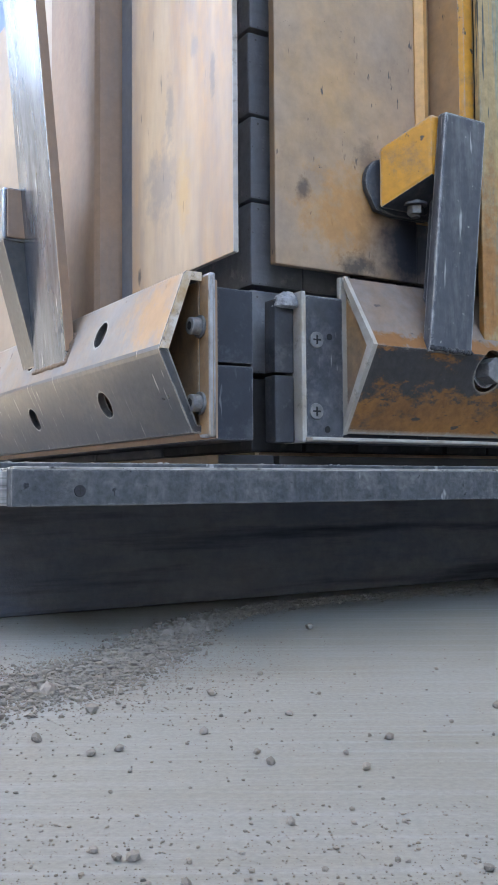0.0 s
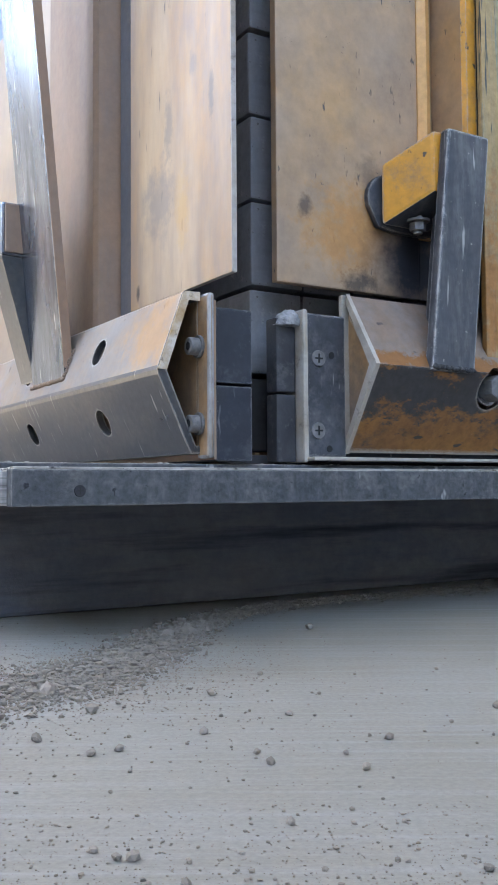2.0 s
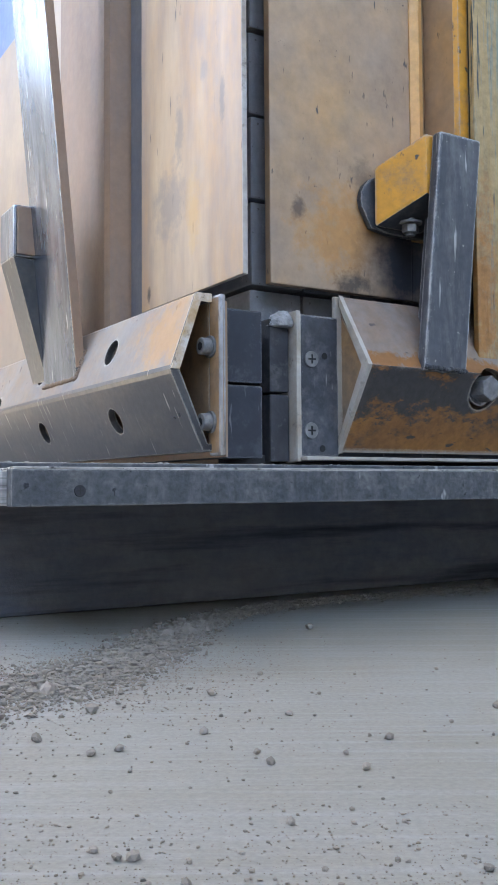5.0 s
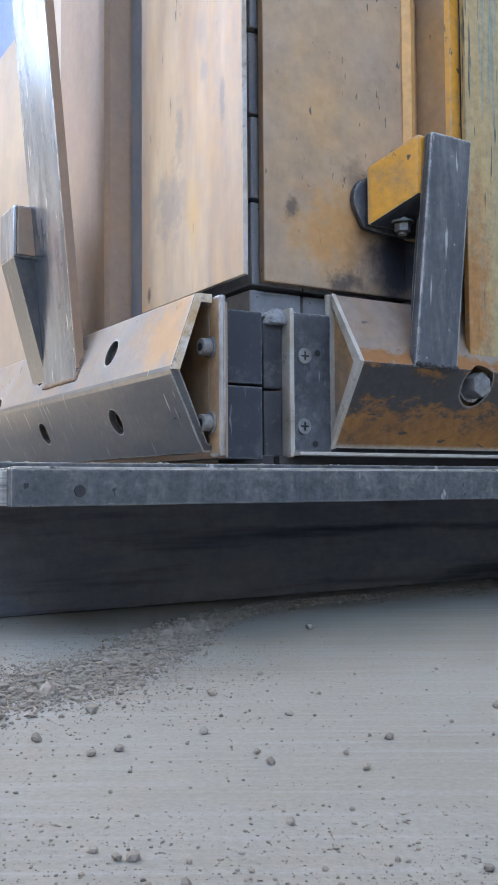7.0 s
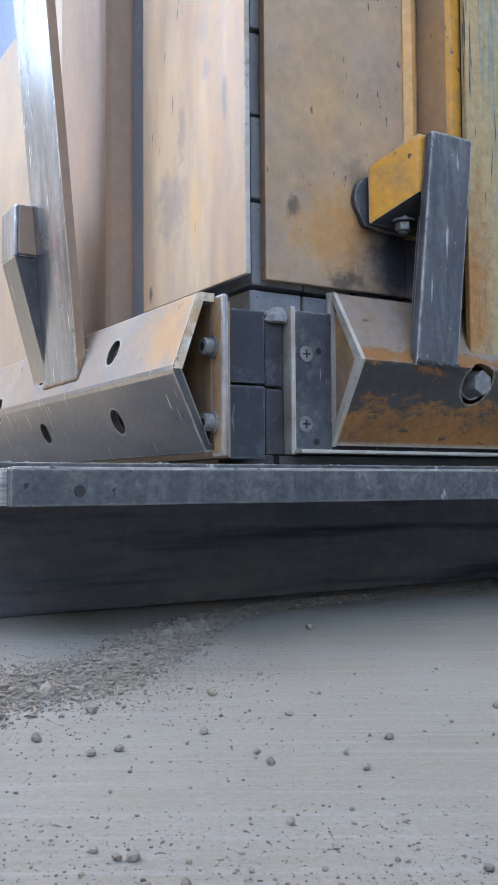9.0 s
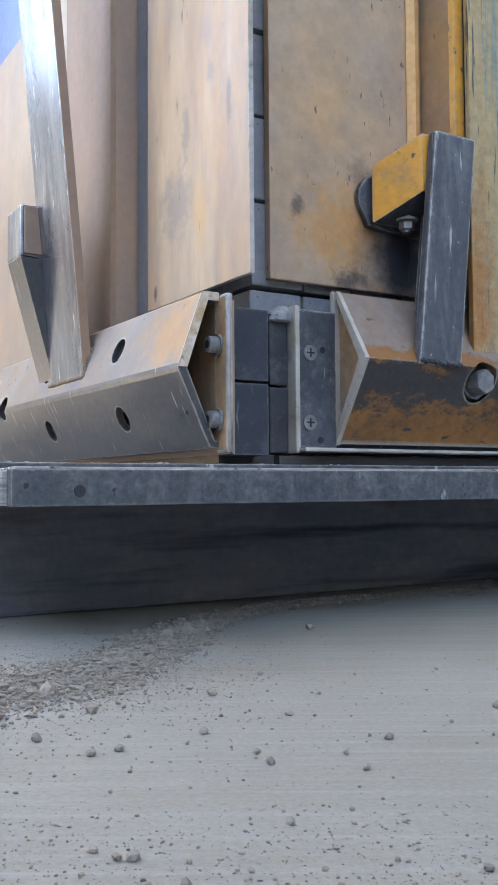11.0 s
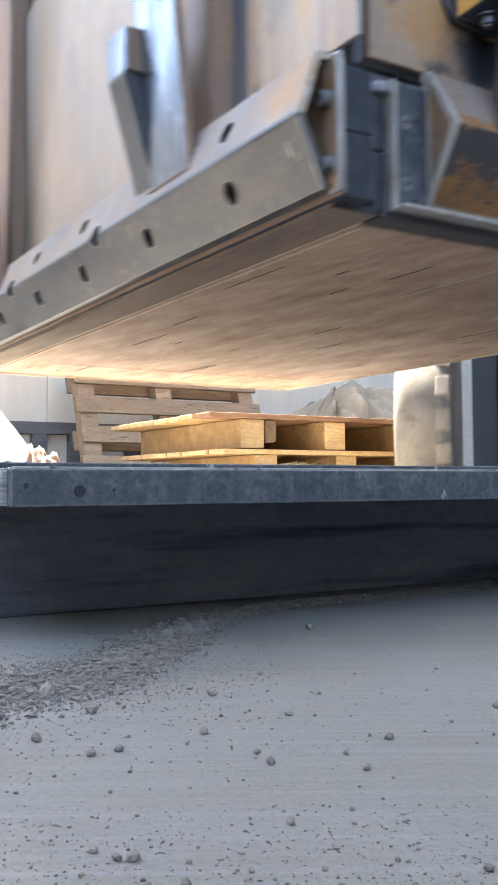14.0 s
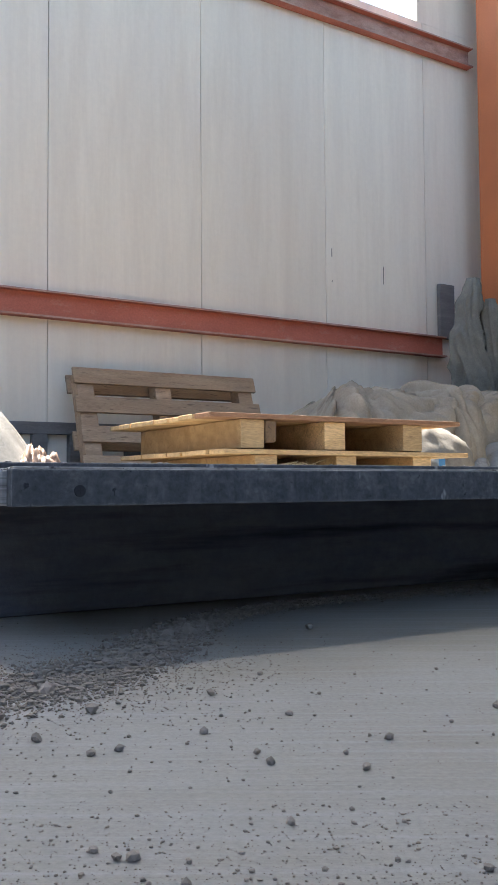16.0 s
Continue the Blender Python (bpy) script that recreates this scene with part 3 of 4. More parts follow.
side = part("wall_east", box(6.1, 6.25, -9, WALL_B + 0.5, 0, 15.4), M_CONCRETE_WALL)
side.matrix_basis = YAW
tagged(side, "plain grey hall wall", "wall", kind="structure")
# unseen wall behind the camera, its gap set to steer the sky light
for z0, z1 in ((0.0, 4.8), (15.0, 15.4)):
    back = part("wall_south", box(-7.0, 6.1, -9.15, -9, z0, z1), M_CONCRETE_WALL)
    back.matrix_basis = YAW
    tagged(back, "unseen grey wall added with a high gap for sky light", "wall", kind="structure")
# added out of view to hold back low light from the west
west = part("wall_west", box(-7.15, -7.0, -9, WALL_B + 0.12, 0, 6.2), M_CONCRETE_WALL)
west.matrix_basis = YAW
tagged(west, "unseen grey wall added to cut low side light, open above", "wall", kind="structure")
roof = part("ceiling", box(-7.2, 6.3, -9.2, WALL_B + 0.3, 15.4, 15.6), M_CONCRETE_WALL)
roof.matrix_basis = YAW
tagged(roof, "plain grey hall roof", "ceiling", kind="structure")

# steel column in the corner
col = thing("column", "orange painted steel column in the hall corner", "column", YAW @ pose(5.17, 4.72, 0), kind="structure")
for nm, bx in (("flange", (0, 0.02, 0, 0.3)), ("flange", (0.33, 0.35, 0, 0.3)), ("web", (0.02, 0.33, 0.14, 0.16))):
    part(nm, box(*bx, 0, 15.3), M_COLUMN, col)
part("face_plate", box(0.021, 0.329, -0.012, 0.0, 0, 15.3), M_COLUMN, col)

# ---- table ----
TOP = EYE + 0.0133
table = thing("platform_table", "low grey platform board with dusty edge", "platform", YAW @ pose(0.18, 0.60, 0))
part("board", box(0.0, 2.0, 0.012, 1.95, TOP - 0.024, TOP, 0.001), [M_TABLE_END], table, "layered board core")
second_look(part("edge_strip", box(0.004, 2.0, 0.0, 0.0115, TOP - 0.0247, TOP + 0.0008, 0.0012), M_TABLE, table, "grey dusted edge strip"), M_EDGE_DUST, lambda n: n.z > 0.5)
screw = part("screw", rod((0.0515, 0.004, EYE - 0.001), (0.0515, -0.0008, EYE - 0.001), 0.0042, 20, bevel=0.0004), M_RUBBER_R, table, "countersunk cross-head screw")
cr = box(0.0515 - 0.0025, 0.0515 + 0.0025, -0.0011, 0, EYE - 0.0014, EYE - 0.0006)
box(0.0515 - 0.0004, 0.0515 + 0.0004, -0.0011, 0, EYE - 0.0035, EYE + 0.0015, bm=cr)
part("cross_slot", cr, M_HOLE, screw)
second_look(part("top_sheet", box(0.004, 1.98, 0.125, 1.94, TOP + 0.0002, TOP + 0.0088, 0.001), M_TABLE, table, "layered top sheet"), M_EDGE_DUST, lambda n: n.z > 0.3)
part("dust_line", box(0.006, 1.99, 0.002, 0.010, TOP + 0.0009, TOP + 0.0023, 0.0004), M_EDGE_DUST, table, "pale line of caked dust")
# support under the table, set back
# front beam is lengthened past the table, out of view, to shade the floor
part("support_beam", box(-0.95, 2.0, 0.228, 0.30, 0.0, TOP - 0.0245, 0.004), M_SKIRT, table, "dark timber support with painted reflection bands")
part("support_beam", box(0.0, 2.0, 1.55, 1.65, 0.0, TOP - 0.0245, 0.004), M_SKIRT, table, "dark timber support with painted reflection bands")

# crumbs along the table edge
bm = bmesh.new()
rnd = random.Random(5)
for k in range(800):
    c = bmesh.ops.create_icosphere(bm, subdivisions=1, radius=1)
    s = 0.0003 + min(0.0013, rnd.expovariate(1 / 0.0004))
    if k % 3:
        along = rnd.random() ** 2.0
        s *= 1.35 - 0.7 * along
        pos = Vector((0.01 + 0.95 * along, rnd.uniform(0.001, 0.06), TOP + s * 0.3 + 0.0008))
    else:
        pos = Vector((0.01 + 1.2 * rnd.random() ** 1.2, rnd.uniform(0.125, 0.16), TOP + 0.0088 + s * 0.3))
    for v in c["verts"]:
        v.co = Vector((v.co.x * s * rnd.uniform(1, 2.2), v.co.y * s * 1.5, v.co.z * s * 0.55)) + pos
dust = part("crumb_dust", bm, M_DUST)
dust.matrix_basis = YAW @ pose(0.18, 0.60, 0)
tagged(dust, "grey crumbs and dust along the platform edge", "crumbs", kind="stuff")

# ---- clamp ----
O = Vector((0.45, 0.74, 0.06))


def jaw_pose(dx, dy, dz):
    return Matrix.Translation((dx, dy, dz + EYE)) @ YAW @ Matrix.Translation(O)


def shifted(bm):
    bmesh.ops.translate(bm, verts=bm.verts, vec=-O)
    return bm


def weld(p, q, seed, r=0.0025):
    """A ragged run of weld metal from p to q."""
    rr = random.Random(seed)
    bm = bmesh.new()
    p, q = Vector(p), Vector(q)
    count = max(3, int((q - p).length / 0.0017))
    for k in range(count + 1):
        at = p.lerp(q, k / count) + Vector((rr.uniform(-1, 1), rr.uniform(-1, 1), rr.uniform(-1, 1))) * 0.0008
        blob = bmesh.ops.create_icosphere(bm, subdivisions=2, radius=r * rr.uniform(0.75, 1.2))
        bmesh.ops.translate(bm, verts=blob["verts"], vec=at)
    return bm


def cap_screw(parent, a, b, h):
    s = part("cap_screw", shifted(rod((a, b, h), (a - 0.0115, b, h), 0.0080, 28, bevel=0.0012)), M_SCREW, parent, "dusty socket cap screw", True)
    part("washer", shifted(rod((a + 0.001, b, h), (a - 0.0025, b, h), 0.0105, 28, bevel=0.0005)), M_BOLT, s)
    part("socket", shifted(rod((a - 0.011, b, h), (a - 0.0118, b, h), 0.0042, 6)), M_HOLE, s)


left = thing("clamp_jaw", "yellow steel clamp jaw with drilled angle beam and rubber lining", "clamp", jaw_pose(0, 0, 0), "clamp jaws")


def angle_profile(edge_top, apex, edge_low, t=0.008):
    """Outline of a bent plate, open towards the load."""
    (x0, z0), (x1, z1), (x2, z2) = edge_top, apex, edge_low
    return [(x0, z0), (x1 + 0.002, z1 + 0.004), (x1, z1), (x1 + 0.002, z1 - 0.004), (x2, z2), (x2, z2 + t * 1.3), (x1 + t * 1.25, z1), (x0, z0 - t * 1.3)]


LEFT_BEAM = [(0.447, 0.207), (0.4325, 0.207), (0.4295, 0.2045), (0.4055, 0.138), (0.4045, 0.134), (0.4055, 0.130), (0.438, 0.060), (0.452, 0.060), (0.452, 0.067), (0.443, 0.067), (0.4140, 0.134), (0.4355, 0.1995), (0.447, 0.1995)]
beam = part("angle_beam", shifted(prism(LEFT_BEAM, 0.748, 2.225, "b")), M_STEEL, left, "scuffed bare steel angle beam with drilled holes")
cuts = []
for b in (0.920, 1.146, 1.392, 1.612, 1.845, 2.052):
    mid = Vector((0.421, b - 0.011, 0.097)) - O
    d = Vector((0.911, 0, 0.412)) * 0.024
    cuts.append((mid - d, mid + d, 0.0145))
for b in (0.924, 1.142, 1.380, 1.614, 2.070):
    mid = Vector((0.4185, b - 0.011, 0.1705)) - O
    d = Vector((0.936, 0, -0.353)) * 0.024
    cuts.append((mid - d, mid + d, 0.0145))
for b in (1.297, 1.728):
    mid = Vector((0.41, b, 0.138)) - O
    cuts.append((mid - Vector((0.03, 0, 0)), mid + Vector((0.03, 0, 0)), 0.017))
drill(beam, cuts)
second_look(beam, M_STEEL_TOP, lambda n: n.z > 0.3 and n.x < 0 and abs(n.y) < 0.2)
part("worn_lip", shifted(prism([(0.447, 0.2065), (0.4328, 0.2065), (0.4300, 0.204), (0.4050, 0.1345), (0.4135, 0.1345), (0.4355, 0.1985), (0.447, 0.1985)], 0.7462, 0.7479, "b")), M_LIP, left, "rusty worn cut edge")
end = part("end_plate", shifted(box(0.447, 0.4535, 0.731, 0.7535, 0.0555, 0.2045, 0.003)), M_PLATE, left, "yellowed steel end plate with rounded corner")
second_look(end, M_BRIGHT, on_edge)
part("back_plate", shifted(box(0.4475, 0.4525, 0.754, 2.22, 0.062, 0.200, 0.001)), M_PLATE, left)
for h in (0.157, 0.087):
    cap_screw(left, 0.447, 0.7485, h)
for z0, z1 in ((0.0535, 0.1215), (0.1240, 0.1925)):
    part("rubber_pad", shifted(box(0.4565, 0.495, 0.7355, 2.2, z0, z1, 0.0015)), M_RUBBER, left, "dusty black rubber pad")
part("liner", shifted(box(0.4538, 0.4562, 0.7335, 2.2, 0.0545, 0.198, 0.0005)), M_RIB, left, "thin tan liner")
# tall panel
sheet = part("panel", shifted(box(0.470, 0.4755, 0.7275, 0.950, 0.2245, 2.6, 0.001)), M_PANEL, left, "dusty yellow steel sheet")
second_look(sheet, M_RIM, lambda n: n.y < -0.6 or n.z < -0.6 or (n.y < -0.2 and n.x < -0.2))
part("panel_joint", shifted(box(0.4775, 0.485, 0.930, 0.9945, 0.2245, 2.6)), M_JOINT, left, "dark open joint beside the sheet")
part("panel", shifted(box(0.474, 0.484, 1.125, 1.86, 0.215, 0.755, 0.0012)), M_PANEL_FAR, left, "dusty yellow steel sheet")
# added sheet fills the open upper frame with its bluish shade
part("upper_sheet", shifted(box(0.488, 0.496, 1.125, 1.63, 0.73, 2.6, 0.0012)), M_BLUEGREY, left, "blue sheet in place of the shaded upper opening")
part("upper_sheet", shifted(box(0.488, 0.496, 1.632, 2.12, 0.73, 2.6, 0.0012)), M_RIB, left, "tan upper sheet")
part("panel", shifted(box(0.470, 0.480, 1.99, 2.12, 0.215, 0.755, 0.0012)), M_PANEL, left, "dusty yellow steel sheet")
for b0 in (0.995, 1.86):
    rib = [(0.474, b0), (0.452, b0 + 0.004), (0.448, b0 + 0.012), (0.448, b0 + 0.030), (0.457, b0 + 0.040), (0.457, b0 + 0.185), (0.486, b0 + 0.189), (0.486, b0)]
    part("rib", shifted(prism(rib, 0.190, 2.6, "z")), M_RIB, left, "tan painted folded rib")
part("orange_plate", shifted(prism([(1.99, 0.23), (2.14, 0.23), (2.19, 0.43), (2.19, 0.77), (2.08, 0.785), (1.99, 0.80)], 0.452, 0.462, "a")), M_ORANGE, left, "bright orange plate")


def post_left(b):
    """A leaning flat bar on the beam with its welded bracket."""
    def lean(bm, z0, slope):
        for v in bm.verts:
            k = v.co.z - z0
            v.co.x -= slope[0] * k
            v.co.y += slope[1] * k
        return shifted(bm)
    part("post", lean(box(0.411, 0.4225, b - 0.055, b + 0.055, 0.139, 2.6, 0.0022), 0.16, (0.093, 0.0)), M_BAR, left, "brushed grey flat bar post")
    part("post_edge", lean(box(0.4115, 0.422, b - 0.0565, b - 0.0552, 0.165, 2.6), 0.16, (0.093, 0.0)), M_RIB, left, "tan painted edge")
    br = part("bracket", shifted(box(0.371, 0.409, b + 0.052, b + 0.108, 0.312, 0.377, 0.003)), M_BAR, left, "welded grey bracket")
    part("gusset", shifted(prism([(0.371, 0.313), (0.398, 0.311), (0.441, 0.188), (0.414, 0.160)], b + 0.054, b + 0.106, "b", bevel=0.0015)), M_STEEL, br)
    part("bracket_cheek", shifted(box(0.375, 0.409, b + 0.0475, b + 0.0515, 0.315, 0.374, 0.001)), M_RIB, br)

    part("weld_bead", shifted(weld((0.4105, b - 0.056, 0.1515), (0.4105, b + 0.056, 0.1515), int(b * 100))), M_WELD, left, "rusty weld bead")
    part("weld_bead", shifted(weld((0.4110, b - 0.0575, 0.153), (0.4225, b - 0.0575, 0.184), int(b * 90))), M_WELD, left, "rusty weld bead")


post_left(1.055)
post_left(1.87)

part("panel", shifted(box(0.464, 0.470, 1.99, 2.19, 0.78, 2.6, 0.001)), M_RIB, left, "tan painted end sheet")
# unseen slab on the jaw, high over the view, added to shade the floor
part("carriage", shifted(box(-0.06, 1.55, 0.70, 2.25, 2.62, 2.80, 0.01)), M_YELLOW, left, "unseen yellow slab added overhead to shade the floor")

# right jaw
right = thing("clamp_jaw", "chipped yellow steel clamp jaw with hook post and hex bolt", "clamp", jaw_pose(0, 0, 0), "clamp jaws")
prof = angle_profile((0.752, 0.222), (0.708, 0.149), (0.757, 0.066))
rbeam = part("angle_beam", shifted(prism(prof, 0.5945, 1.50, "a")), M_BEAM_R, right, "scraped yellow angle beam")
drill(rbeam, [(Vector((0.757, 0.69, 0.134)) - O, Vector((0.757, 0.78, 0.134)) - O, 0.0215)])
second_look(rbeam, M_BEAM_TOP, lambda n: n.z > 0.3 and n.y < -0.3)
part("rim", shifted(prism(angle_profile((0.7525, 0.2235), (0.7065, 0.149), (0.7575, 0.0645), 0.0085), 0.5905, 0.5955, "a")), M_RIM, right, "pale cut steel edge")
part("inner_rim", shifted(box(0.5885, 0.5975, 0.7565, 0.7625, 0.0645, 0.2235, 0.002)), M_RIM, right)
part("end_closure", shifted(prism([(0.757, 0.205), (0.719, 0.149), (0.757, 0.085)], 0.5965, 0.6005, "a")), M_PLATE, right, "rust brown closing plate")
part("back_plate", shifted(box(0.597, 1.50, 0.7585, 0.7645, 0.066, 0.222, 0.001)), M_RIB, right)
part("foot_plate", shifted(box(0.543, 1.50, 0.742, 0.785, 0.0572, 0.0608, 0.0012)), M_RIM, right, "thin pale bottom plate")
bp = part("screw_plate", shifted(box(0.5445, 0.5905, 0.7545, 0.7600, 0.0610, 0.2010, 0.0022)), M_DARKPLATE, right, "dark steel plate with cross-head screws")
part("plate_bend", shifted(box(0.5395, 0.5455, 0.7535, 0.790, 0.0555, 0.2045, 0.0028)), M_RIM, right, "pale bent plate edge")
for a, h in ((0.5575, 0.1570), (0.5565, 0.0865)):
    sc = part("cross_screw", shifted(rod((a, 0.7550, h), (a, 0.7530, h), 0.0080, 28, bevel=0.0007)), M_SCREW, bp, "countersunk cross-head screw")
    c2 = box(a - 0.0045, a + 0.0045, 0.7524, 0.7531, h - 0.0008, h + 0.0008)
    box(a - 0.0008, a + 0.0008, 0.7524, 0.7531, h - 0.0045, h + 0.0045, bm=c2)
    part("cross_slot", shifted(c2), M_HOLE, sc)
for a, h in ((0.5735, 0.1610), (0.5700, 0.0690)):
    part("pin_hole", shifted(rod((a, 0.7555, h), (a, 0.7541, h), 0.0034, 14)), M_HOLE, bp)
for z0, z1 in ((0.0560, 0.1215), (0.1240, 0.1960)):
    part("rubber_pad", shifted(box(0.5165, 0.5388, 0.766, 0.785, z0, z1, 0.002)), M_RUBBER_R, right, "grey worn rubber pad")
    part("rubber_pad", shifted(box(0.5460, 1.45, 0.766, 0.785, z0, z1, 0.002)), M_RUBBER, right, "dusty black rubber pad")
lump("torn_lining", M_FOAM, (0.0150, 0.011, 0.0150), 3.0, 0.24, 2.0, 4, parent=right, at=Matrix.Translation(Vector((0.531, 0.768, 0.1875)) - O), label="torn grey lining")
# hex bolt in its slot
hb = part("hex_bolt", shifted(rod((0.757, 0.727, 0.134), (0.757, 0.708, 0.134), 0.0138, 6, bevel=0.0015)), M_BOLT, right, "zinc hex bolt head")
part("washer", shifted(rod((0.757, 0.7290, 0.134), (0.757, 0.7262, 0.134), 0.0172, 32, bevel=0.0006)), M_DARKPLATE, hb)
# panel and folded ribs
part("panel", shifted(box(0.524, 0.709, 0.775, 0.785, 0.2335, 2.6, 0.0015)), M_PANEL_R, right, "grimy yellow steel sheet")
part("panel_foot", shifted(box(0.7092, 0.777, 0.7755, 0.785, 0.2335, 0.2995, 0.001)), M_PANEL_R, right, "dark patched sheet foot")
part("panel", shifted(box(0.7247, 0.777, 0.782, 0.790, 0.300, 2.6, 0.0015)), M_PANEL_R, right, "grimy yellow steel sheet")
part("panel", shifted(box(0.7505, 1.45, 0.7188, 0.726, 0.1615, 2.6, 0.0012)), M_SCRAPED, right, "scraped greenish yellow steel sheet")
part("rib", shifted(prism([(0.709, 0.774), (0.716, 0.767), (0.7245, 0.771), (0.7245, 0.789), (0.709, 0.789)], 0.300, 2.6, "z")), M_ORANGE, right, "yellow folded rib")
second_look(part("rib", shifted(prism([(0.7363, 0.735), (0.740, 0.730), (0.7535, 0.730), (0.7560, 0.781), (0.7363, 0.781)], 0.340, 2.6, "z")), M_YELLOW, right, "bright yellow folded rib"), M_PANEL_R, lambda n: n.x < -0.9)
# hook: block from the sheet, post down to the beam
hb2 = prism([(0.6785, 0.7165), (0.6445, 0.7612), (0.7075, 0.7612), (0.7395, 0.7165)], 0.332, 0.396, "z", bevel=0.004)
for v in hb2.verts:
    v.co.z -= (v.co.y - 0.7165) * 0.66
hook = part("hook_block", shifted(hb2), M_YELLOW, right, "chipped bright yellow hook block")
second_look(hook, M_CHIP, lambda n: abs(n.x) < 0.74 and abs(n.y) < 0.58 and abs(n.z) < 0.74)
# downward faces take the dark pad material
second_look(hook, M_PAD, lambda n: n.z < -0.7)
arc = [(0.659 + 0.027 * math.cos(t), 0.333 + 0.027 * math.sin(t)) for t in (radians(d) for d in range(90, 216, 18))]
pad = prism(arc + [(0.646, 0.303), (0.672, 0.300), (0.740, 0.300), (0.740, 0.362)], 0.7665, 0.7748, "b", bevel=0.003)
part("hook_pad", shifted(pad), M_PAD, right, "worn black backing pad")


def leaning(bm, z0, sa, sb):
    for v in bm.verts:
        k = v.co.z - z0
        v.co.x += sa * k
        v.co.y += sb * k
    return shifted(bm)


hp = part("hook_post", leaning(box(0.6855, 0.7435, 0.7035, 0.716, 0.1465, 0.3955, 0.0036), 0.39, 0.108, 0.0), M_BLACK, right, "chipped black hook post")
part("weld_bead", leaning(weld((0.6875, 0.7035, 0.1500), (0.7425, 0.7035, 0.1485), 4), 0.39, 0.108, 0.0), M_RUBBER_R, right, "blackened weld bead")
part("hook_post_cheek", leaning(box(0.708, 0.741, 0.7165, 0.745, 0.19, 0.333, 0.002), 0.39, 0.108, 0.0), M_BLACK, right)
nut = part("hex_nut", shifted(rod((0.683, 0.748, 0.3075), (0.683, 0.748, 0.2985), 0.0088, 6, bevel=0.001)), M_BOLT, hook, "zinc hex nut and washer")
part("washer", shifted(rod((0.683, 0.748, 0.3105), (0.683, 0.748, 0.308), 0.0125, 28)), M_BOLT, nut)
part("stud", shifted(rod((0.683, 0.748, 0.2955), (0.683, 0.748, 0.325), 0.005, 14)), M_BOLT, nut)
part("stud_end", shifted(rod((0.671, 0.745, 0.365), (0.671, 0.745, 0.384), 0.0045, 16, bevel=0.001)), M_BOLT, hook)

# ---- load: brick stack on a plywood board ----
BO = Vector((0.53, 0.80, 0.047))
COURSE = 0.0895


def load_pose(dx, dy, dz):
    return Matrix.Translation((dx, dy, dz + EYE)) @ YAW @ Matrix.Translation(BO)


board = thing("base_board", "brown plywood base board with edges coloured sunlit pale", "board", load_pose(0, 0, 0))
part("sheet", box(0.0, 0.89, 0.0, 1.49, 0.0, 0.0145, 0.0008), M_PLY, board, "brown plywood sheet")
part("pale_seam", box(0.004, 0.0065, 0.01, 1.48, -0.0006, 0.0006), M_PLY_EDGE, board)
part("pale_seam", box(0.30, 0.302, 0.02, 0.9, -0.0006, 0.0006), M_PLY_EDGE, board)
for bx, low in (((-0.006, -0.0005, 0.0, 1.49), 0.002), ((0.8905, 0.897, 0.0, 1.49), -0.0035), ((0.0, 0.89, 1.4905, 1.498), -0.0035), ((-0.069, -0.001, 1.4905, 1.498), -0.0035)):
    part("edging", box(*bx, low, 0.014, 0.0006), M_PLY_EDGE, board, "plywood edge coloured sunlit pale")
# lath fronts are coloured dark for the shadow gap under the jaws
part("front_edging", box(0.0, 0.89, -0.036, -0.0004, 0.0010, 0.0095, 0.0006), M_DARKWOOD, board, "front lath coloured as dark as its shade")
second_look(part("side_lath", box(-0.069, -0.0065, -0.036, 1.49, 0.0012, 0.0098, 0.0006), M_LATH, board, "brown side lath"), M_DARKWOOD, lambda n: n.y < -0.5)
rnd = random.Random(31)
for k in range(26):
    a0, b0, ln = rnd.uniform(0.02, 0.86), rnd.uniform(0.05, 1.4), rnd.choice((0.03, 0.05, 0.09, 0.16))
    part("split", box(a0, a0 + rnd.uniform(0.0015, 0.004), b0, min(1.48, b0 + ln), -0.0005, 0.0006), M_DARKWOOD, board)
part("cross_joint", box(0.08, 0.80, 1.27, 1.2725, -0.0005, 0.0006), M_DARKWOOD, board)

stack = thing("brick_stack", "stack of grey bricks with dark open joints", "bricks", load_pose(0, 0, 0))
bm_b = box(0.0005, 0.0635, 0.0, 0.2, 0.0, COURSE - 0.004, 0.0025)
first = part("brick", bm_b, M_BRICK, stack)
bm_c = box(0.0, 0.2, 0.0005, 0.0995, 0.0, COURSE - 0.004, 0.0025)
second = part("brick", bm_c, M_BRICK, stack)
# darker twin of the brick, coloured for the shaded bottom course
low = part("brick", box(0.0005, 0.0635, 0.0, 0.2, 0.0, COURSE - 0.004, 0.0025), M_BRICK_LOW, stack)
templates = (first, second, low)
rnd = random.Random(3)
used = set()
for c in range(13):
    z = 0.015 if c == 0 else 0.0045 + c * COURSE
    squat = Matrix.Diagonal((1, 1, 0.86 if c == 0 else 1, 1))
    for i in range(13):
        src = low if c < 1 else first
        m = Matrix.Translation((-0.015 + i * 0.066 + rnd.uniform(-0.001, 0.001), -0.008 + rnd.uniform(-0.003, 0.002), z))
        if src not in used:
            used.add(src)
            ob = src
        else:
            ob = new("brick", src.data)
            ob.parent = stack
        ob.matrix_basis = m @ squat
    for j in range(6):
        m = Matrix.Translation((-0.012 + rnd.uniform(-0.002, 0.002), 0.205 + j * 0.21, z))
        if second not in used:
            used.add(second)
            ob = second
        else:
            ob = new("brick", second.data)
            ob.parent = stack
        ob.matrix_basis = m @ pose(0, 0, 0) @ Matrix.Diagonal((1, 2.08, 1, 1)) @ squat
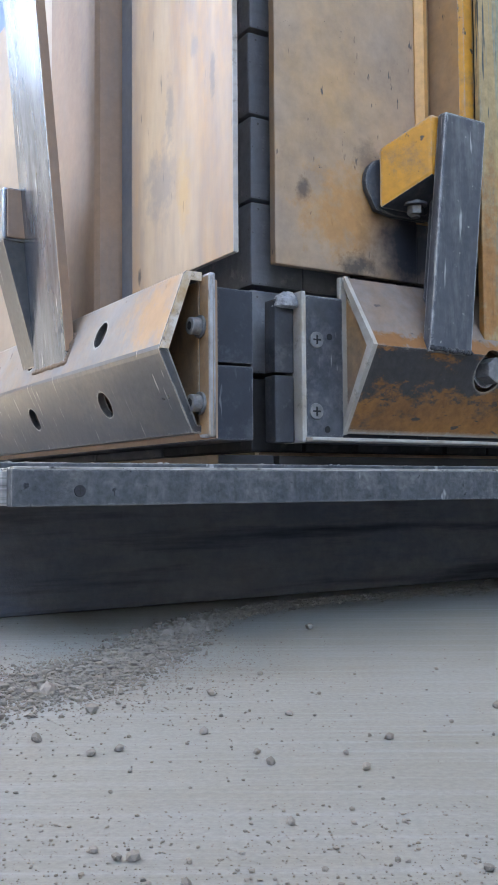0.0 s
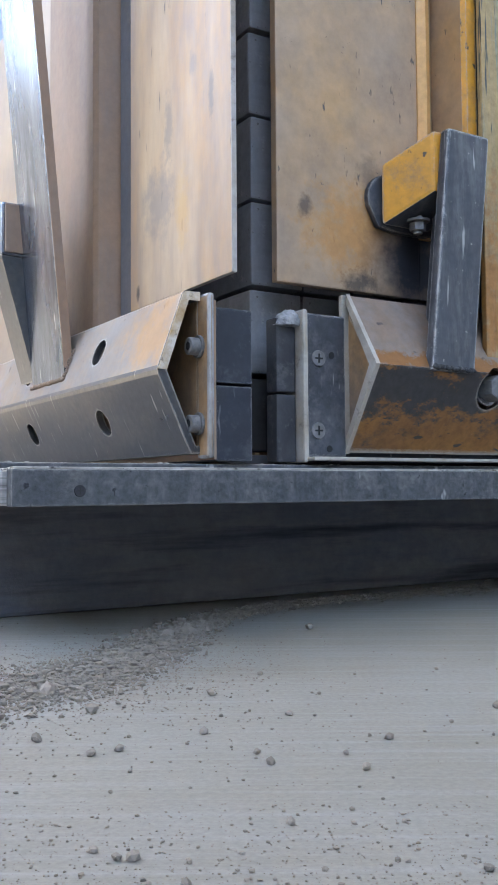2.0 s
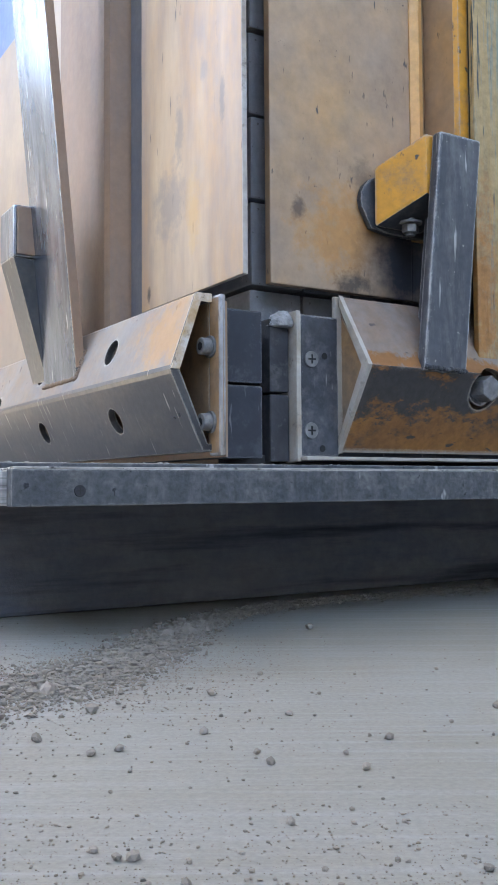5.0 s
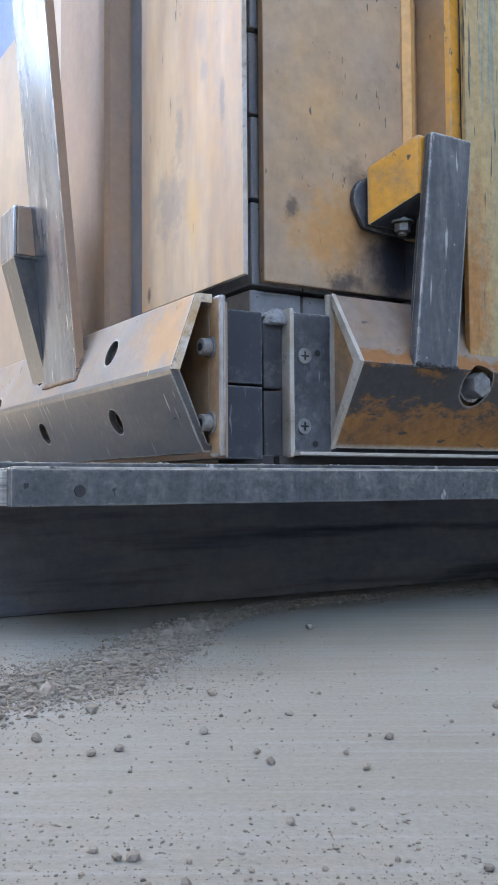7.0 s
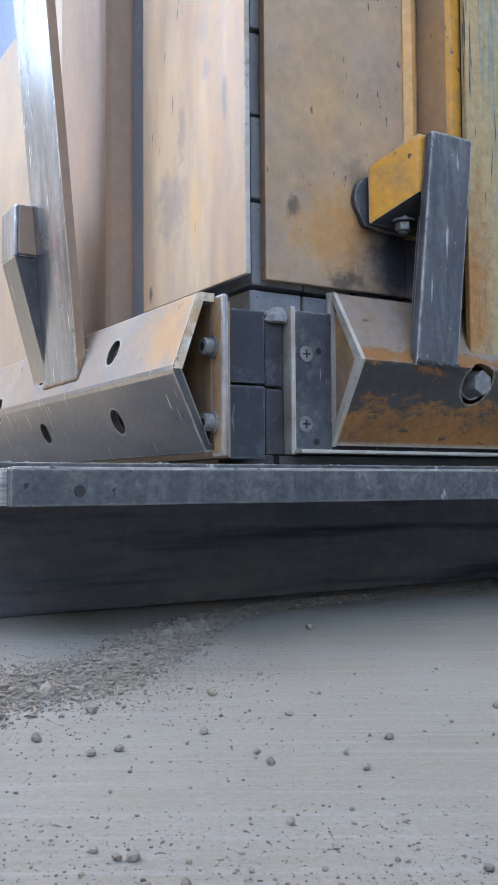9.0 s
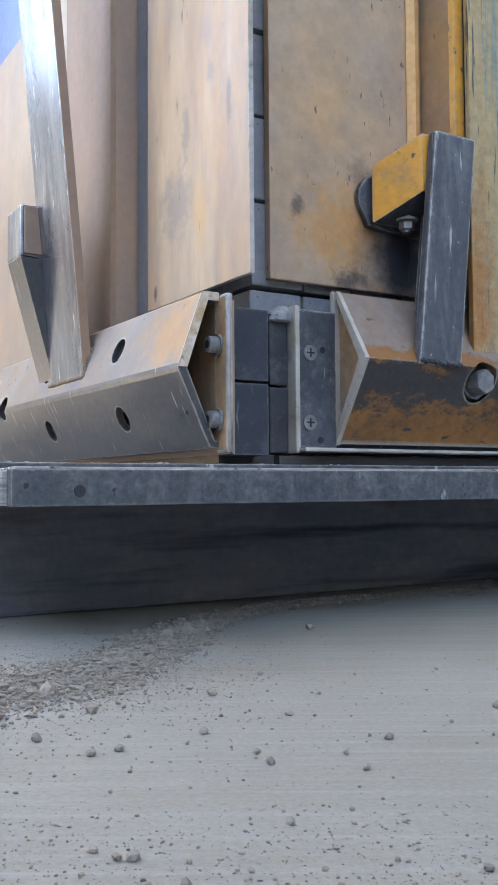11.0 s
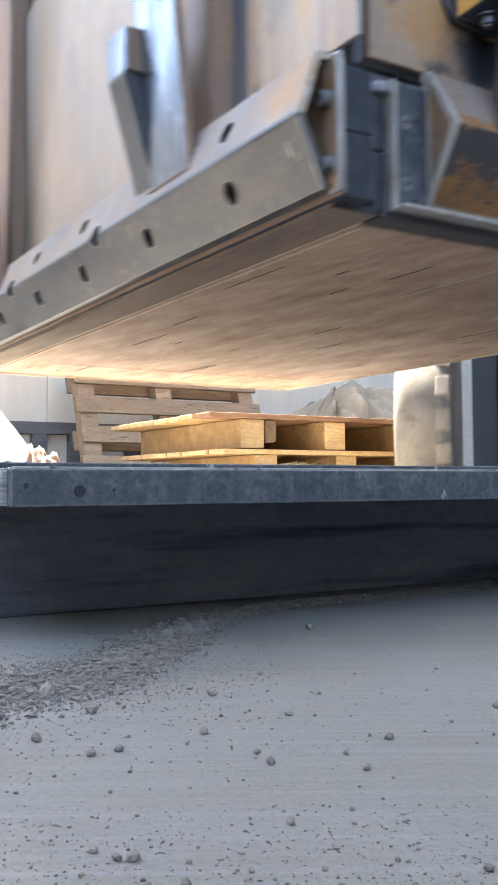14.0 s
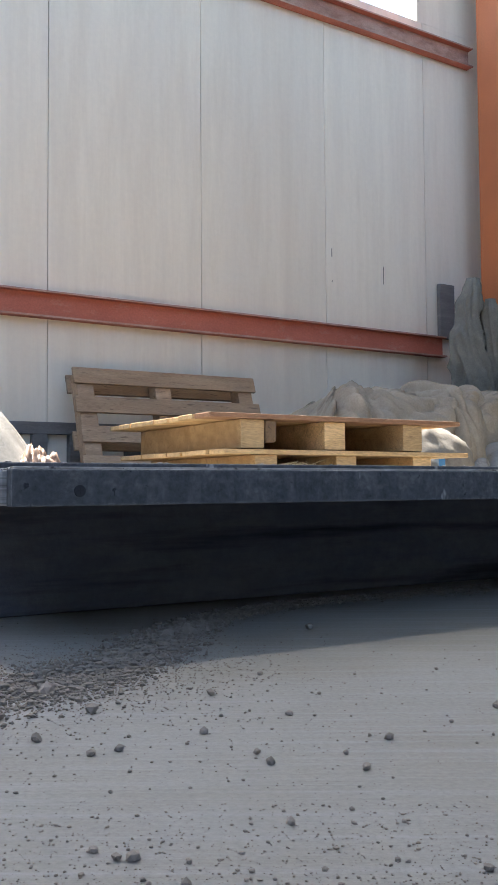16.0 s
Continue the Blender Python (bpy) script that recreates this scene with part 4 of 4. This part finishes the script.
part("brick_core", box(0.18, 0.86, 0.205, 1.46, 0.015, 13 * COURSE), M_BRICK, stack)
upper_rows = part("upper_courses", box(0.0, 0.86, 0.0, 1.46, 0.016 + 13 * COURSE, 2.4), M_BRICK, stack)
upper_rows["kind"] = "stuff"

# ---- lift truck behind the load ----
truck = thing("lift_truck", "dusty lift truck with worn tyre behind the load", "lift truck", YAW @ Matrix.Translation((2.22, 2.56, 0)))
TR, STEER = 0.335, 44
HALF = 0.095
tyre_pts = [(-HALF, 0.19), (-HALF, TR - 0.045), (-HALF + 0.012, TR - 0.014), (-HALF + 0.04, TR), (HALF - 0.04, TR), (HALF - 0.012, TR - 0.014), (HALF, TR - 0.045), (HALF, 0.19)]
bm = bmesh.new()
SEG = 64
rings = []
for s in range(SEG):
    th = 2 * math.pi * s / SEG
    rings.append([bm.verts.new((r * math.cos(th), b, r * math.sin(th))) for b, r in tyre_pts])
for s in range(SEG):
    for k in range(len(tyre_pts)):
        k2 = (k + 1) % len(tyre_pts)
        bm.faces.new((rings[s][k], rings[(s + 1) % SEG][k], rings[(s + 1) % SEG][k2], rings[s][k2]))
wheel = new("wheel")
wheel.parent = truck
wheel.matrix_basis = Matrix.Translation((0, 0, TR)) @ pose(0, 0, 0, 0, 0, STEER)
tyre = part("tyre", bm, M_TYRE, wheel, "dust-caked worn tyre", True)
lug = None
for s in range(18):
    for side_b in (-1,):
        at = Matrix.Rotation(-2 * math.pi * s / 18, 4, "Y") @ Matrix.Translation((TR - 0.022, side_b * (HALF - 0.024), 0))
        if lug is None:
            lug = part("tread_lug", box(-0.025, 0.025, -0.025, 0.025, -0.037, 0.037, 0.006), M_TYRE, wheel, at=at)
        else:
            twin = new("tread_lug", lug.data)
            twin.parent = wheel
            twin.matrix_basis = at
part("rim", rod((0, -HALF + 0.02, 0), (0, HALF - 0.02, 0), 0.195, 32), M_TYRE_SIDE, wheel, "dark wheel rim")
part("tyre_wall", rod((0, -HALF - 0.003, 0), (0, -HALF + 0.004, 0), TR - 0.05, 40, bevel=0.002), M_TYRE_SIDE, wheel, "dark brown tyre wall")
part("mast_post", box(0.012, 0.062, -0.17, -0.10, 0.03, 1.3, 0.004), M_MAST, truck, "pale steel post")
part("side_panel", box(0.066, 1.4, -0.10, 0.02, 0.10, 1.3, 0.01), M_CHASSIS, truck, "dark chassis side")
part("panel_rail", box(0.26, 0.30, -0.115, -0.101, 0.10, 1.3, 0.002), M_CHASSIS, truck)

# ---- things behind ----


def pallet(name, m, label, mat, group="wooden pallets", stringers=(0.14, 0.515, 0.91), size=(1.2, 1.04), open_deck=False, front=None, base=True):
    p = thing(name, label, "pallet", m, group)
    L, W = size
    rr = random.Random(len(label))
    for s in stringers:
        part("stringer", box(s, s + 0.10, 0.02, W - 0.02, 0.022 if base else 0.0005, 0.108, 0.004), mat, p)
    n, wide = (5, 0.096) if open_deck else (8, (W - 0.021) / 8)
    for k in range(n):
        y = k * (W - wide) / (n - 1)
        part("deck_board", box(rr.uniform(-0.02, 0.01), L + rr.uniform(-0.02, 0.02), y, y + wide, 0.109, 0.130 - rr.uniform(0, 0.003), 0.003), front or mat if k == 0 else mat, p)
    for k in range(3 if base else 0):
        y = k * (W - 0.11) / 2
        part("base_board", box(rr.uniform(-0.002, 0.002), L - 0.01, y, y + 0.11, 0.0, 0.021, 0.003), mat, p)
    return p


for k, (da, turn) in enumerate(((0.0, 0.0), (0.06, 0.3), (0.0, -0.4))):
    pallet("pallet", YAW @ pose(1.59 + da, 2.86, k * 0.1305, 0, 0, turn), "pale wooden pallet in a low stack", M_WOOD, front=M_WOOD_RED if k == 2 else None, base=k == 0, size=(1.2, 0.92))
bark = part("bark_edge", box(0.242, 0.292, 0.012, 0.12, 0.0225, 0.1085, 0.014), M_BARK, bpy.data.objects["pallet.002"], "bark left on the block")
pallet("pallet", YAW @ pose(1.83, 4.72, 0.0, 71, 0, 0), "weathered wooden pallet leaning towards the cladding", M_WOOD_GREY, size=(1.2, 0.8), stringers=(0.02, 0.5, 1.06), open_deck=True)
fr = thing("timber_frame", "dark timber frame standing at the cladding", "timber frame", YAW @ pose(1.05, 5.06, 0))
for z0, z1 in ((0.0, 0.16), (0.43, 0.50)):
    part("rail", box(0, 1.3, 0, 0.06, z0, z1, 0.004), M_FRAME, fr)
for a0 in (0.0, 0.42, 0.62, 0.84, 1.2):
    part("upright", box(a0, a0 + 0.09, 0.002, 0.058, 0.161, 0.429, 0.004), M_FRAME, fr)

lump("plastic_sack", M_SACK, (0.49, 0.40, 0.57), 4.0, 0.10, 1.5, 5, at=pose(-1.16, 3.5, 0), squash=0.78)
sack = bpy.data.objects["plastic_sack"]
tagged(sack, "white plastic film sack slumped on the floor", "sack")
knot = lump("sack_neck", M_NECK, (0.20, 0.12, 0.24), 9.0, 0.3, 3.0, 5, parent=sack, at=pose(0.37, -0.12, 0), squash=0.5, label="crumpled pinkish sack neck")
heap = thing("tarpaulin", "crumpled beige grey tarpaulin heap on the floor", "tarpaulin", YAW @ pose(4.02, 4.52, 0))
cloth_heap("lower_layer", M_TARP, (1.06, 0.50, 0.80), 3.0, heap, pose(0.0, 0, 0))
cloth_heap("upper_layer", M_TARP, (0.60, 0.38, 0.96), 8.0, heap, pose(0.42, -0.06, 0, 0, 0, 8), sharp=1.1)
cloth_heap("loose_fold", M_TARP, (0.50, 0.28, 0.76), 15.0, heap, pose(-0.34, -0.10, 0, 0, 0, -10), sharp=1.0)
cloth_heap("pale_lining", M_SACK, (0.30, 0.20, 0.40), 22.0, heap, pose(0.26, -0.46, 0, 0, 0, 8), "pale lining turned outwards")
part("strap", rod((0.30, -0.66, 0.30), (0.52, -0.70, 0.02), 0.022, 10, bevel=0.004), M_TARP, heap)
white = tagged(lump("cement_bag", M_BAG, (0.36, 0.22, 0.40), 6.0, 0.10, 1.5, 5, at=YAW @ pose(3.42, 3.75, 0)), "white paper bag with blue print", "bag")
part("blue_print", box(-0.09, -0.05, -0.2, -0.195, 0.2, 0.29), M_BLUE, white, "blue printed mark")
cl = thing("hung_cloth", "dark grey cloth bundled against the column", "cloth", YAW @ pose(4.72, 4.72, 0))
cloth_bundle("main_drape", M_CLOTH, [(0.0, 0.24, 0.16), (0.55, 0.20, 0.10), (0.86, 0.155, 0.03), (1.12, 0.13, -0.02), (1.33, 0.085, 0.0), (1.40, 0.095, 0.02), (1.52, 0.065, 0.05), (1.60, 0.045, 0.06)], 2.0, cl, pose(0, 0, 0), 7)
cloth_bundle("side_drape", M_CLOTH, [(0.0, 0.16, 0.10), (0.7, 0.13, 0.06), (1.1, 0.09, 0.02), (1.35, 0.075, 0.0), (1.46, 0.04, 0.0)], 5.0, cl, pose(0.20, -0.03, 0), 6)
plate = tagged(part("wall_bracket", box(4.87, 5.02, 5.155, 5.19, 1.24, 1.66, 0.004), M_FRAME), "dark steel bracket fixed to the cladding", "bracket")
plate.matrix_basis = YAW
st = bmesh.new()
rnd = random.Random(12)
for k in range(130):
    p0 = Vector((rnd.gauss(0, 0.06), rnd.gauss(0, 0.012), rnd.uniform(0.001, 0.075)))
    ang = rnd.uniform(-0.6, 0.6)
    ln = rnd.uniform(0.02, 0.08)
    rod(p0, p0 + Vector((ln * math.cos(ang), 0.3 * ln * math.sin(ang), rnd.uniform(0, 0.02))), 0.0009, 5, st)
straw = tagged(part("straw", st, M_STRAW), "dry straw wisps on the platform", "straw", kind="stuff")
straw.matrix_basis = YAW @ pose(1.95, 2.875, 0.1308)

# ---- stones on the floor ----
base_rocks = []
for s in range(8):
    b0 = rock_mesh(s, 0.75)
    base_rocks.append(([v.co.copy() for v in b0.verts], [[v.index for v in f.verts] for f in b0.faces]))
    b0.free()
verts, faces = [], []


def drop_stone(x, y, s, rnd):
    vs, fs = base_rocks[rnd.randrange(8)]
    th = rnd.uniform(0, 6.28)
    c, sn = math.cos(th), math.sin(th)
    sx, sy, sz = s * rnd.uniform(0.8, 1.3), s * rnd.uniform(0.7, 1.1), s * rnd.uniform(0.7, 1.1)
    off = len(verts)
    for v in vs:
        px, py = v.x * sx, v.y * sy
        verts.append((x + px * c - py * sn, y + px * sn + py * c, v.z * sz + s * 0.42))
    faces.extend([[i + off for i in f] for f in fs])


rnd = random.Random(21)
TRAIL = [(-0.30, 0.47, 0.045, 3), (-0.137, 0.528, 0.034, 6), (-0.097, 0.572, 0.028, 6.5), (-0.073, 0.665, 0.024, 6), (-0.056, 0.755, 0.018, 7), (-0.03, 0.835, 0.014, 5), (0.058, 0.935, 0.012, 4.0), (0.157, 0.99, 0.014, 1.4), (0.30, 1.07, 0.02, 1.2), (0.6, 2.6, 0.04, 1.0)]
for (x0, y0, w0, d0), (x1, y1, w1, d1) in zip(TRAIL, TRAIL[1:]):
    ln = math.hypot(x1 - x0, y1 - y0)
    for k in range(int(ln * 7600 * (d0 + d1) / 2)):
        t = rnd.random()
        w = w0 + (w1 - w0) * t
        s = min(0.0040, 0.0003 + rnd.expovariate(1 / 0.00050))
        drop_stone(x0 + (x1 - x0) * t + rnd.gauss(0, w * 0.6), y0 + (y1 - y0) * t + rnd.gauss(0, w), s, rnd)
for k in range(240):
    y = rnd.uniform(0.2, 0.85)
    drop_stone(rnd.uniform(-0.36, 0.36) * y, y, min(0.0014, 0.0002 + rnd.expovariate(1 / 0.00024)), rnd)
for k in range(330):
    y = rnd.uniform(0.36, 0.72)
    drop_stone(rnd.gauss(-0.01, 0.055), y, min(0.0015, 0.0003 + rnd.expovariate(1 / 0.00024)), rnd)
# clusters on the open floor
for k in range(46):
    y = rnd.uniform(0.21, 0.62)
    x = rnd.uniform(-0.34, 0.34) * y
    spread = rnd.uniform(0.004, 0.02)
    for q in range(rnd.randrange(4, 18)):
        drop_stone(x + rnd.gauss(0, spread * 1.6), y + rnd.gauss(0, spread), min(0.0013, 0.00015 + rnd.expovariate(1 / 0.00022)), rnd)


def gravel_object(name, mat, label):
    me = bpy.data.meshes.new(name)
    me.from_pydata(verts, [], faces)
    me.materials.append(mat)
    verts.clear()
    faces.clear()
    return tagged(new(name, me), label, "gravel", kind="stuff")


gravel_object("gravel", M_STONE, "brownish grey concrete crumbs strewn on the floor")
for k in range(3000):
    y = 0.258 + 0.085 * rnd.random() ** 2.0
    drop_stone(rnd.uniform(-0.4, 0.4) * y, y, min(0.0014, 0.00010 + rnd.expovariate(1 / 0.00020)), rnd)
for k in range(1500):
    y = rnd.uniform(0.2, 0.8)
    drop_stone(rnd.uniform(-0.36, 0.36) * y, y, rnd.uniform(0.0001, 0.00035), rnd)
for k in range(5200):
    t = rnd.random() ** 1.2
    (x0, y0, w0, d0), (x1, y1, w1, d1) = TRAIL[0:2] if t < 0.3 else TRAIL[1:3] if t < 0.6 else TRAIL[2:4]
    t = rnd.random()
    drop_stone(x0 + (x1 - x0) * t + rnd.gauss(0, 0.045), y0 + (y1 - y0) * t + rnd.gauss(0, 0.06), rnd.uniform(0.00025, 0.0008), rnd)
gravel_object("grit", M_GRIT, "fine brownish grit scattered over the floor")
# single stones: floor place and radius
SPOTS = [(-.098, .427, .0032), (-.069, .404, .0024), (-.058, .411, .0026), (-.022, .439, .0026), (-.022, .519, .003), (.0025, .405, .0022),
         (.0083, .390, .0026), (.0135, .321, .0022), (.047, .382, .0024), (.063, .427, .0026), (.128, .485, .003), (-.082, .481, .004),
         (-.139, .487, .005), (-.115, .526, .005), (-.121, .517, .004), (-.037, .292, .0026), (-.019, .272, .0022), (-.042, .292, .002),
         (.006, .574, .002), (.0194, .473, .0022), (.048, .757, .004), (-.050, .731, .007), (.098, .456, .0015), (.117, .586, .0016), (.041, .404, .0016), (-.050, .298, .002), (.071, .282, .002), (-.050, .70, .0038), (-.064, .725, .005), (-.041, .785, .004), (-.071, .69, .004), (-.035, .75, .0034), (-.060, .80, .004), (-.020, .815, .003)]
for k, (x, y, s) in enumerate(SPOTS):
    rb = rock_mesh(40 + k, 0.8)
    bmesh.ops.scale(rb, vec=(s, s, s), verts=rb.verts)
    peb = tagged(part("pebble", rb, M_STONE), "grey angular pebble lying on the floor", "pebble", "floor pebbles")
    peb.matrix_basis = pose(x, y, s * 0.55, 0, 0, k * 41)

# ---- what moves ----
JOINT = [(11.5, -.0149, -.0064, -.0193), (12.0, -.0057, -.0016, -.0097), (12.5, .0003, .0, .0001), (12.7, .0030, .0025, .0090), (13.0, .0012, .0021, .0505),
         (13.5, .0057, .0083, .156), (13.7, .0098, .0160, .2025), (14.0, .0966, .0800, .2514), (14.2, .1990, .1275, .2930), (14.5, .4005, .2608, .3353),
         (14.8, .6457, .4420, .3890), (15.0, .8307, .5650, .4147), (15.2, 1.0214, .6872, .4379), (15.5, 1.352, .866, .4560), (16.0, 1.90, 1.19, .4800)]
LEFT = [(0, -.0333, -.0385, -.0097), (0.5, -.0349, -.0405, -.0140), (1.0, -.0345, -.0425, -.0288), (2.0, -.0346, -.0415, -.0287), (2.5, -.0310, -.0356, -.0285),
        (3.0, -.0281, -.0271, -.0275), (3.5, -.0250, -.0214, -.0254), (4.0, -.0249, -.0214, -.0254), (6.5, -.0247, -.0210, -.0263), (7.0, -.0247, -.0210, -.0263),
        (8.0, -.0225, -.0245, -.0260), (9.0, -.0224, -.0248, -.0263)]
RIGHT = [(0, -.0144, -.0355, -.0119), (0.5, -.0157, -.0371, -.0158), (1.0, -.0131, -.0412, -.0309), (2.5, -.0131, -.0412, -.0314), (3.0, -.0144, -.0408, -.0330),
         (3.5, -.0160, -.0391, -.0332), (4.0, -.0160, -.0391, -.0332), (6.5, -.0252, -.0174, -.0253), (7.0, -.0252, -.0174, -.0253), (8.0, -.0236, -.0150, -.0232), (9.0, -.0236, -.0138, -.0228)]
LOAD = [(0, -.0230, -.0190, -.0247), (9.0, -.0230, -.0190, -.0247), (11.0, -.0228, -.0180, -.0245)]


def motions():
    walk(left, [(t, jaw_pose(x, y, z)) for t, x, y, z in LEFT + JOINT])
    walk(right, [(t, jaw_pose(x, y, z)) for t, x, y, z in RIGHT + JOINT])
    for ob in (board, stack):
        walk(ob, [(t, load_pose(x, y, z)) for t, x, y, z in LOAD + JOINT])
    base = Matrix.Translation((2.22, 2.56, 0))
    rows, spins = [], []
    for t, x, y, z in [(0, 0, 0, 0), (12.5, 0, 0, 0)] + JOINT[3:]:
        gone = x * math.cos(radians(31.5)) + y * math.sin(radians(31.5)) if t > 13.75 else 0.0
        rows.append((t, YAW @ Matrix.Translation((gone, 0, 0)) @ base))
        spins.append((t, Matrix.Translation((0, 0, TR)) @ pose(0, 0, 0, 0, 0, STEER) @ Matrix.Rotation(gone / TR, 4, "Y")))
    walk(truck, rows)
    walk(wheel, spins)


motions()
